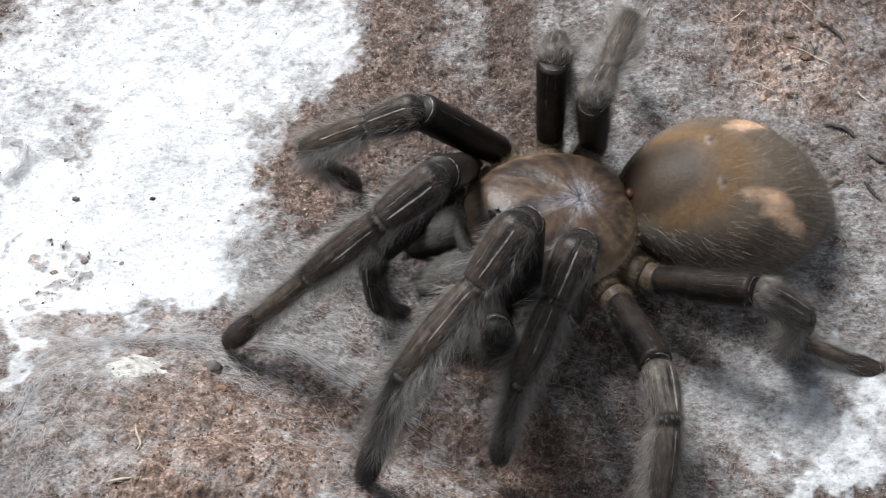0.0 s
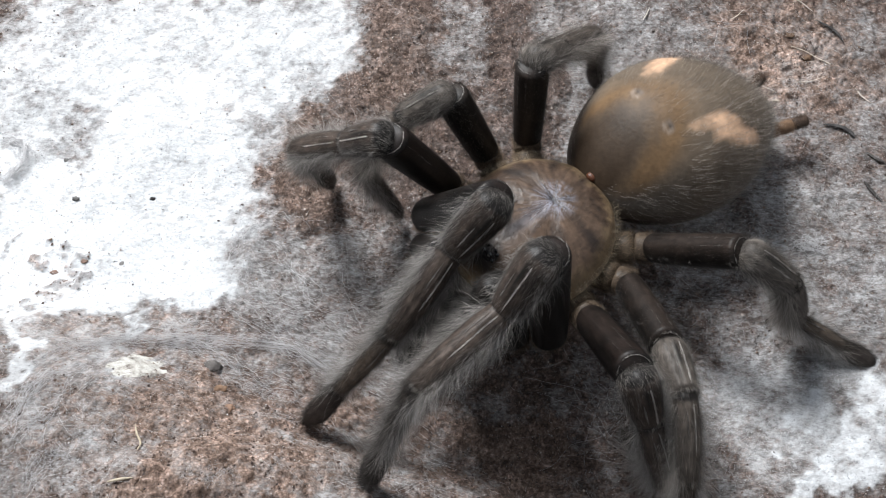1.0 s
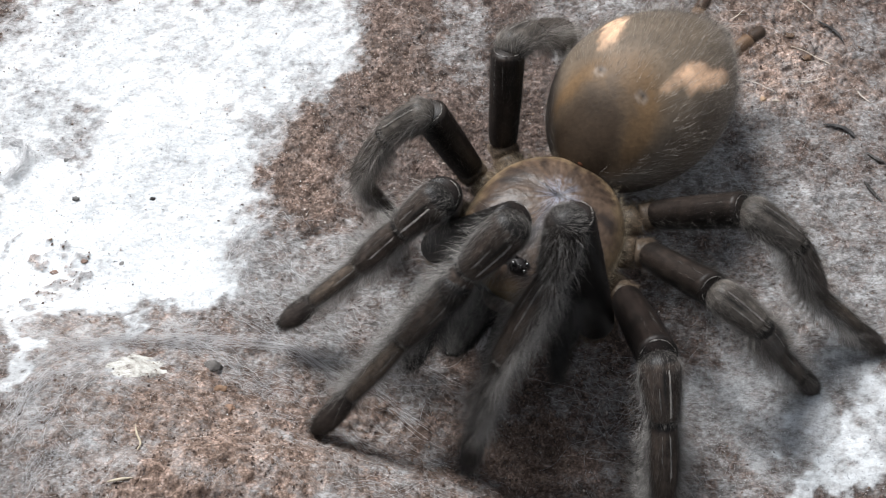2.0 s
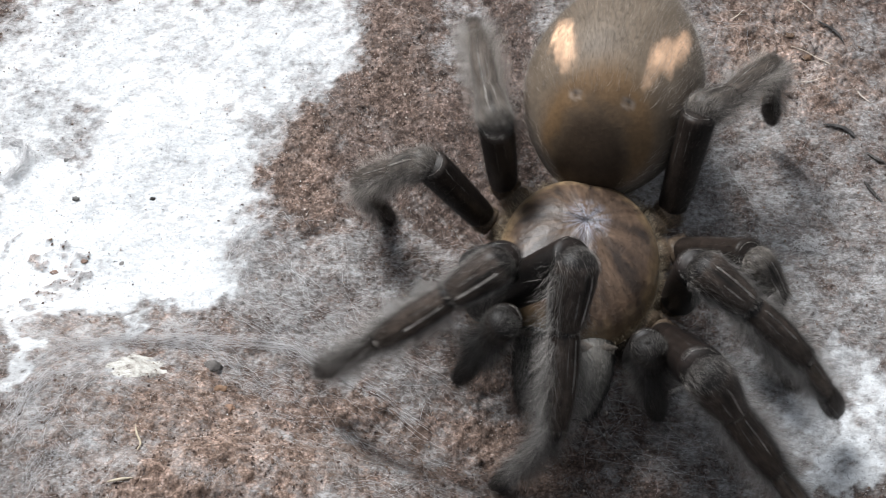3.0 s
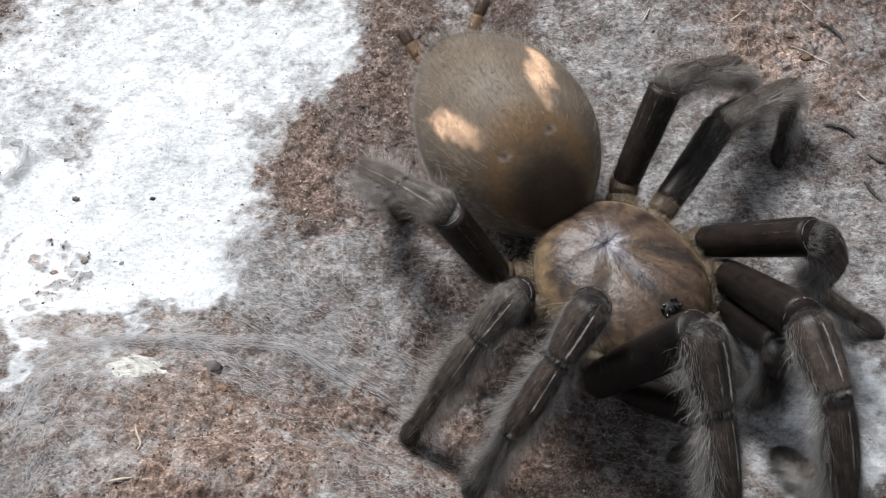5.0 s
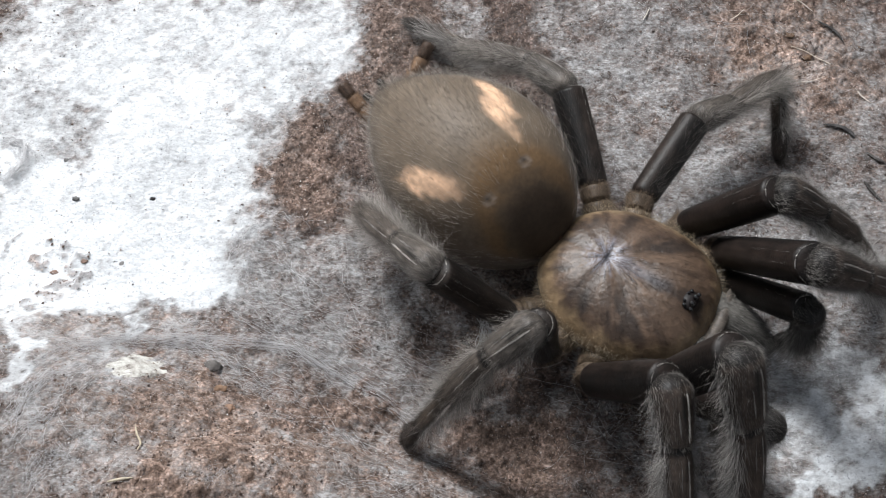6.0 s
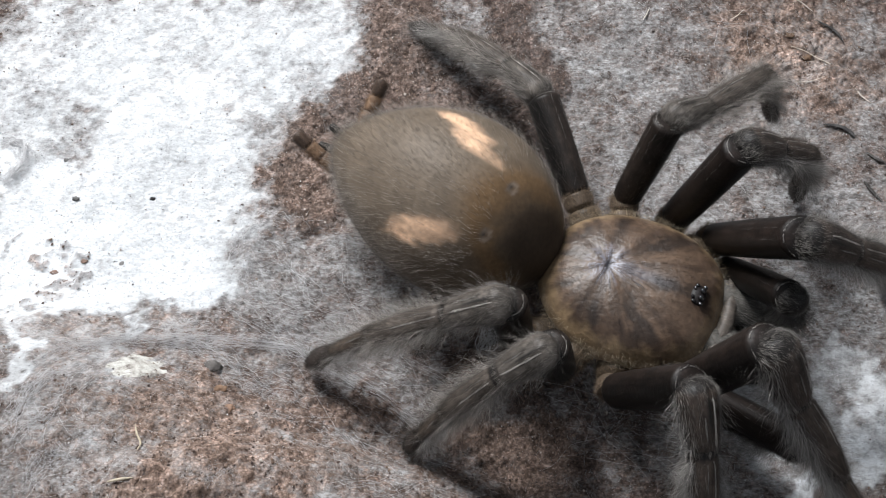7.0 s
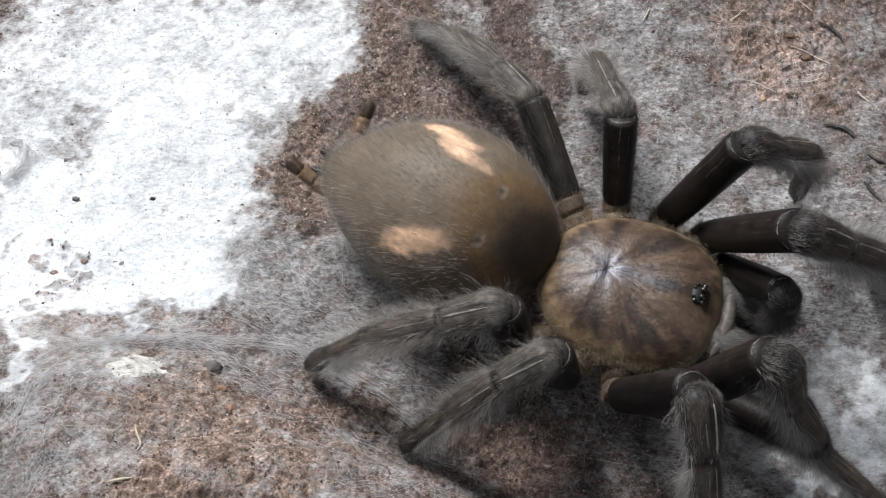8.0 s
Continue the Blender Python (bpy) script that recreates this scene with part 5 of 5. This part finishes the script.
STEPS[1, 1] = [
    (0, -8.8, -32.1, 6.4, 4, 29, -8), (0.5, -8.6, -32.6, 6.7, 5, 26, -29), (1, -8.6, -32.4, 6.6, 3, 33, -35), (1.5, -8.2, -31.8, 5.9, 3, 43, -40),
    (1.7, 2.7, -29, -0.1, 16, 51, -22), (2.8, 31, -30.5, 1.2, 14, 14, 8), (3, 44.8, -41.7, 3.4, 21, 63, -10), (3.5, 45.4, -44.8, 2, 18, 66, -9),
    (4, 47.1, -46.1, 1.7, 12, 68, -8), (4.5, 38.7, -39.2, 4.7, 7, 19, 92), (4.7, 38.9, -27.3, 1.8, 6, -11, 44), (5.8, 55.7, -7.8, 0, 28, 22, 12),
    (6, 58.9, -6.7, -0.1, 29, 36, 0), (6.5, 57.5, -7.6, 0.2, 27, 33, 4), (7, 56.6, -4.1, 0.6, 27, 36, 4), (7.5, 55.6, -4.2, 0.6, 26, 35, 3),
    (8, 55.3, -4.1, 0.6, 26, 35, 3),
]
STEPS[-1, 1] = [
    (0, -26.7, -14.2, 2.1, -22, 47, 18), (0.5, -22.6, -23.1, 3.7, -26, 45, -8), (1, -16, -24.4, 2.8, -30, 46, -21), (1.5, -16, -24.8, 2.8, -30, 47, -14),
    (1.7, -15, -25.4, 2.4, -30, 55, -6), (2.8, 1.6, -29.5, -0.1, -28, 34, -8), (3, 6.1, -31, -1.3, -23, 36, -6), (3.5, 4.4, -31, -0.2, -27, 40, -1),
    (4, 20.8, -30.5, 1.1, -19, 27, -3), (4.5, 21.9, -41.3, 2.1, -21, 20, -19), (4.7, 26.7, -45.8, 1.2, -14, 37, 9), (5.8, 35.2, -47.9, 1.4, -8, 54, 13),
    (6, 35.7, -48.6, 1.5, -7, 59, 10), (6.5, 37, -46.5, 1.6, -5, 55, 14), (7, 49.1, -41.9, 2.9, -4, 55, -7), (7.5, 52.1, -37.1, 3.2, 2, 65, -8),
    (8, 51.9, -37.1, 3.2, 2, 64, -8),
]
STEPS[1, 2] = [
    (0, 6.2, -29, 3.4, 4, 34, 0), (0.5, 17.7, -34.2, 3.7, 0, 4, 3), (1, 22.3, -24, -1.1, 11, -1, -2), (1.5, 23, -23.4, -1.1, 9, -1, -1),
    (1.7, 23.2, -27.9, -0.6, 4, -1, 16), (2.8, 34.1, -19.7, -0.6, 18, 49, 11), (3, 44.7, -24.6, 7.4, 14, 39, 19), (3.5, 49.8, -15.9, 0.4, 11, 33, -8),
    (4, 53.9, -12.9, -0.2, 13, 59, 9), (4.5, 55.2, -11.9, -0.9, 13, 67, 19), (4.7, 55.5, -12.1, -0.4, 13, 75, 31), (5.8, 55.2, -12.4, -0.2, 2, 81, 40),
    (6, 56, -3.6, 0.6, 12, 47, 11), (6.5, 50, 7.7, 4.1, 10, 30, -4), (7, 46.7, 7, 1.7, 6, 31, 4), (7.5, 46.8, 7.2, 1.5, 6, 30, -1),
    (8, 46.8, 7.1, 1.6, 6, 30, -1),
]
STEPS[-1, 2] = [
    (0, -11.2, 8.9, 1.1, -7, -9, 5), (0.5, -11.9, 8.3, -0.5, -9, -2, 11), (1, -14.7, 9, 1.7, -17, 14, 0), (1.5, -16.1, 5.1, 4.9, -17, 6, -1),
    (1.7, -19.7, -12.7, 4.3, -19, 65, 10), (2.8, -17.4, -17.5, 6.9, -22, 36, 8), (3, -14.6, -19.2, 6, -25, 37, 10), (3.2, -1.6, -26.9, 3, -18, 41, 3),
    (3.5, 2.5, -32.3, 2.7, -15, 43, -5),
    (4, 2.4, -32.7, 3.9, -10, 35, -1), (4.5, 2.6, -32.1, 3.2, -10, 31, 9), (4.7, 2.9, -32.7, 2.6, -8, 40, 14), (5.8, 23.1, -39.2, 1.1, -7, 29, 18),
    (6, 23.8, -46.8, 1.7, -12, 47, 11), (6.5, 23.9, -46.1, 1.7, -15, 45, 12), (7, 26.5, -46.1, 1.6, -11, 47, 13), (7.5, 26.5, -46.2, 1.6, -9, 45, 12),
    (8, 26.5, -46.1, 1.6, -9, 45, 13),
]
STEPS[1, 3] = [
    (0, 20.2, -40.9, 0.7, -14, 41, 40), (0.5, 22.5, -41.6, 1.2, -20, 41, 22), (1, 24.9, -39.8, 3.6, -6, 42, 46), (1.32, 45.3, -19.3, 0.4, 26, 59, 52),
    (1.5, 45.3, -19.3, 0.4, 26, 59, 52), (1.7, 45.4, -19.7, 0.5, 25, 59, 61), (2.8, 45.2, -20.3, 0.5, 11, 52, 57), (3, 43.3, -19.2, 0.2, 7, 75, 46),
    (3.5, 44, -21, -0.3, 9, 48, 34), (4, 46.8, 13.8, 0.2, -48, -9, -3), (4.5, 47.9, 13.8, 0.1, -52, -13, 6), (4.7, 46, 12.2, -0.1, -37, -16, 11),
    (5.8, 45, 12.5, 0, -46, -5, 7), (6, 46.1, 12.8, 0.9, -49, -4, -6), (6.5, 48.5, 19, 0.6, -24, 32, -28), (7, 42.9, 14.9, 8.3, -6, 20, -17),
    (7.22, 19.8, 23.4, 2.7, -3, 31, 0), (7.5, 19.8, 23.4, 2.7, -3, 31, 0), (8, 19.8, 23.3, 2.8, -3, 31, 1),
]
STEPS[-1, 3] = [
    (0, 17.1, 31.1, 0.4, -5, 50, 19), (0.5, 11.6, 33, 0.4, -2, 55, 22), (0.6, 12.1, 32.2, 1, -2, 52, 22),
    (0.7, 10.0, 27.0, 4.5, -8.8, 41.1, 23.1), (0.75, 4.0, 25.5, 4.2, -11.1, 41.6, 19.7), (0.8, -1.2, 23.1, 4.2, -16.9, 40.5, 16.7), (0.85, -3.9, 20.3, 2.6, -18.9, 39.7, 17.6), (0.9, -5.4, 16.8, 1.3, -17.9, 36.4, 21.4), (0.95, -6.1, 11.3, 0.0, -9.2, 29.1, 26.8),
    (1, -5.6, 4.3, 1.9, 10, 12, 30), (1.5, -5, 4.8, 0.4, 16, 22, 22),
    (1.7, -5.8, 4.4, -0.3, 9, 24, 30), (2.8, -6.8, 4.1, -0.3, -6, 21, 24), (3, -6.9, 4.5, -0.7, -10, 25, 5), (3.5, -7.5, 4.7, -0.5, -17, 23, 1),
    (4, -10.2, 2, 0.9, -7, 12, -3), (4.5, -4.1, -25.6, 0.2, -9, 43, 17), (4.7, -4.5, -25.8, -0.2, -7, 50, 13), (5.8, -4.5, -25.8, -0.3, -1, 55, 22),
    (6, -4.6, -26, 0.3, -4, 49, 35), (6.5, -4.4, -26.5, 0.7, -3, 49, 28), (7, -4.3, -26.9, 0.9, -5, 46, 24), (7.5, -4.7, -26.8, 1, -5, 50, 24),
    (8, -4.7, -26.8, 1.1, -5, 50, 24),
]
STEPS[1, 4] = [
    (0, 54.3, -17.7, 0.7, 12, 95, 52), (0.5, 53.9, -16.7, 0.4, 13, 96, 52), (1, 53.3, -16.3, 0.4, 9, 83, 40), (1.5, 53.6, -16, 0.3, 9, 58, 23),
    (1.7, 54.1, -14.8, 1.5, 4, 72, 39), (2.8, 45, 18, 0.3, -16, 21, 14), (3, 44.4, 17.1, 4.3, -14, 21, -13), (3.5, 46.7, 18.2, -0.2, -50, -2, 0),
    (4, 46.2, 25.1, 3.6, -17, 48, -4), (4.5, 47.1, 27.4, 4.6, -16, 60, -4), (4.7, 44.8, 26.2, 0.6, -10, 50, 8), (5.8, -4.4, 36.8, 1.1, 44, 68, 11),
    (6, -5.4, 36.6, 2, 47, 76, 19), (6.5, -5.1, 37.1, 0.8, 35, 69, 14), (7, -4.9, 37, 0.7, 26, 67, 8), (7.5, -4.7, 37.2, 0.6, 21, 66, 11),
    (8, -4.7, 37.1, 0.7, 21, 66, 12),
]
STEPS[-1, 4] = [
    (0, 25.9, 28.1, 4.8, -4, 25, -17), (0.5, 21.8, 23.9, -0.3, -5, 13, 4), (1, 21.8, 25.6, 1.1, -6, 32, 3), (1.5, 20.9, 30, 1.7, -3, 44, 3),
    (1.7, 21.1, 30.1, 0.7, -9, 44, 12), (2.8, 17.2, 31.2, 0.8, -22, 43, 15), (3, 3.9, 29.7, 10.1, -7, 48, -12), (3.22, -6.1, 12.4, -0.8, -9, 35, 6),
    (3.5, -6.1, 12.4, -0.8, -9, 35, 6), (4, -6.3, 11.5, -0.8, -12, 26, -6), (4.5, -4.8, 6, -1.2, -11, 6, -10), (4.7, -4.2, 4.8, -0.5, -11, 2, 4),
    (5.8, -6.7, 3.6, -0.5, -26, 14, 47), (6, -2.5, 0.3, -0.8, -27, -2, 9), (6.5, -16.1, -16.9, 3.1, -2, 52, 6), (7, -16.3, -16.7, 2.4, -4, 53, 5),
    (7.5, -16.4, -16.9, 2.3, -3, 52, 5), (8, -16.4, -16.9, 2.4, -2, 52, 5),
]
STEPS[1, 5] = [
    (0, 5.8, -17.1, 3.9, 1, 27, 9), (1, 0.4, -20.3, 9, 5, 18, 8), (3, 23.9, -25.5, 8.8, 11, 25, 8), (3.5, 30.9, -28.7, 7.7, 13, 29, 8),
    (4, 33.5, -24.8, 5.4, 7, 26, 9), (4.5, 35.9, -23.2, 2.6, 5, 20, 10), (5.8, 40, -14.7, 3.2, 11, 7, 10), (6.5, 41.1, -12.4, 4, 16, 11, 9),
    (7, 40.3, -11.9, 4.6, 21, 16, 9), (8, 38.9, -12.7, 4.5, 16, 16, 9),
]
STEPS[-1, 5] = [
    (0, -4.3, -8, -2, 18, 4, 15), (0.5, -4, -12.6, -3.3, 14, 14, 14), (1, -4.5, -18.3, 7.4, -14, 26, 9), (1.5, -3.9, -19.2, 7.9, -15, 25, 8),
    (3, 1.6, -21.2, 8.8, -11, 25, 8), (3.5, 9, -31, 7.7, -13, 29, 8), (4, 20, -29.7, 5.4, -7, 26, 9), (4.5, 25.7, -28.8, 2.6, -5, 20, 10),
    (5.8, 31.2, -24.7, 3.2, 12, 9, 10), (6.5, 32.3, -24.4, 3, 18, 16, 9), (7, 33, -23.9, 3, 20, 20, 9), (8, 33.4, -23.4, 3, 20, 20, 9),
]


def glide(rows, t):
    """Smooth curve through the rows."""
    ts = [r[0] for r in rows]
    i = min(max(int(np.searchsorted(ts, t, side="right")) - 1, 0), len(rows) - 2)
    a, b = np.array(rows[i], float), np.array(rows[i + 1], float)
    p = np.array(rows[max(i - 1, 0)], float)
    n = np.array(rows[min(i + 2, len(rows) - 1)], float)
    h = b[0] - a[0]
    u = min(max((t - a[0]) / h, 0), 1)
    ma = (b - p) / max(b[0] - p[0], 1e-6) * h * 0.8
    mb = (n - a) / max(n[0] - a[0], 1e-6) * h * 0.8
    return ((2 * u**3 - 3 * u**2 + 1) * a + (u**3 - 2 * u**2 + u) * ma + (3 * u**2 - 2 * u**3) * b + (u**3 - u**2) * mb)[1:]


def step(rows, t):
    """A foot stays where it stands and lifts between two footholds."""
    ts = [r[0] for r in rows]
    i = min(max(int(np.searchsorted(ts, t, side="right")) - 1, 0), len(rows) - 2)
    a, b = np.array(rows[i], float), np.array(rows[i + 1], float)
    h = b[0] - a[0]
    u = min(max((t - a[0]) / h, 0), 1)
    far = float(np.linalg.norm(b[1:4] - a[1:4]))
    w = min(max((u - 0.5) * max(h / 0.5, 1.0) + 0.5, 0), 1) if far > 5 else u
    w = w * w * (3 - 2 * w)
    out = a + (b - a) * w
    if far > 5:
        out[3] += min(far * 0.22, 7.0) * math.sin(math.pi * w)
    return out[1:]


def body_at(t):
    x, y, z, yaw = glide(BODY, t)
    return pose(x / 1e3, y / 1e3, z / 1e3, 0, 0, yaw)


def joints(hip, foot, lean, curl, bend, lens):
    """Knee, end of the patella, ankle and foot of a leg that bends in one plane."""
    p, q = lens[1] * 0.4, lens[1] * 0.6
    shin = math.sqrt(p * p + q * q + 2 * p * q * math.cos(bend))
    d = foot - hip
    e1 = d.normalized()
    e2 = (Vector((0, 0, 1)) - e1 * e1.z).normalized()
    e2 = e2 * math.cos(lean) + e1.cross(e2) * math.sin(lean)
    ankle = foot + lens[2] * (-math.sin(curl) * e1 + math.cos(curl) * e2)
    c = ankle - hip
    reach = (lens[0] + shin) * 0.999
    if c.length > reach:
        ankle = hip + c.normalized() * reach
        foot = ankle + (foot - ankle).normalized() * lens[2]
        c = ankle - hip
    cn, cu = c.length, c.normalized()
    a = (lens[0] ** 2 - shin ** 2 + cn * cn) / (2 * cn)
    h = math.sqrt(max(lens[0] ** 2 - a * a, 1e-12))
    side = (e2 - cu * e2.dot(cu)).normalized()
    knee = hip + cu * a + side * h
    e = (ankle - knee).normalized()
    out = -((hip - knee) - e * (hip - knee).dot(e)).normalized()
    sa = q * math.sin(bend) / shin
    return knee, knee + p * (e * math.sqrt(max(1 - sa * sa, 0)) + out * sa), ankle, foot, side


def along(p, q, f, upward):
    """Pose at the share f of the way from p to q, x along it, z towards upward."""
    x = (q - p).normalized()
    z = (upward - x * upward.dot(x)).normalized()
    y = z.cross(x)
    m = Matrix((x, y, z)).transposed().to_4x4()
    m.translation = p + (q - p) * f
    return m


def motions():
    times = [i * 0.1 for i in range(81)]
    walk(tarantula, [(t, body_at(t)) for t in times])
    waist = Vector((-0.0095, 0, 0.011))
    rows = []
    for t in times:
        yaw, pitch, roll, off = glide(BELLY, t)
        rows.append((t, Matrix.Translation(waist + Vector((0, off / 1e3, 0))) @ pose(0, 0, 0, roll, pitch, yaw)))
    walk(abdomen, rows)
    # the two long spinnerets swing from straight back to its left
    for side, turns in ((1, ((0, -14), (1.7, -14), (4.5, -40), (6.5, -82), (8, -85))), (-1, ((0, 14), (1.7, 14), (4.5, 8), (6.5, -8), (8, -10)))):
        walk(SPINNERETS[side], [(t, pose(-0.0284, side * 0.0030, -0.0028, 0, 0, a)) for t, a in turns])
    for (side, k), (hip, lens, segs) in LEGS.items():
        rows = [[] for _ in segs]
        for t in times:
            x, y, z, lean, curl, bend = step(STEPS[side, k], t)
            inv = body_at(t).inverted()
            at = body_at(t) @ hip
            knee, shin, ankle, foot, up = joints(at, Vector((x, y, z)) / 1e3, radians(lean), radians(curl), radians(bend), lens)
            ends = ((at, knee), (knee, shin), (shin, ankle), (ankle, foot))
            for row, (seg, c, f) in zip(rows, segs):
                row.append((t, inv @ along(*ends[c], f, up)))
        for row, (seg, c, f) in zip(rows, segs):
            walk(seg, row)


motions()
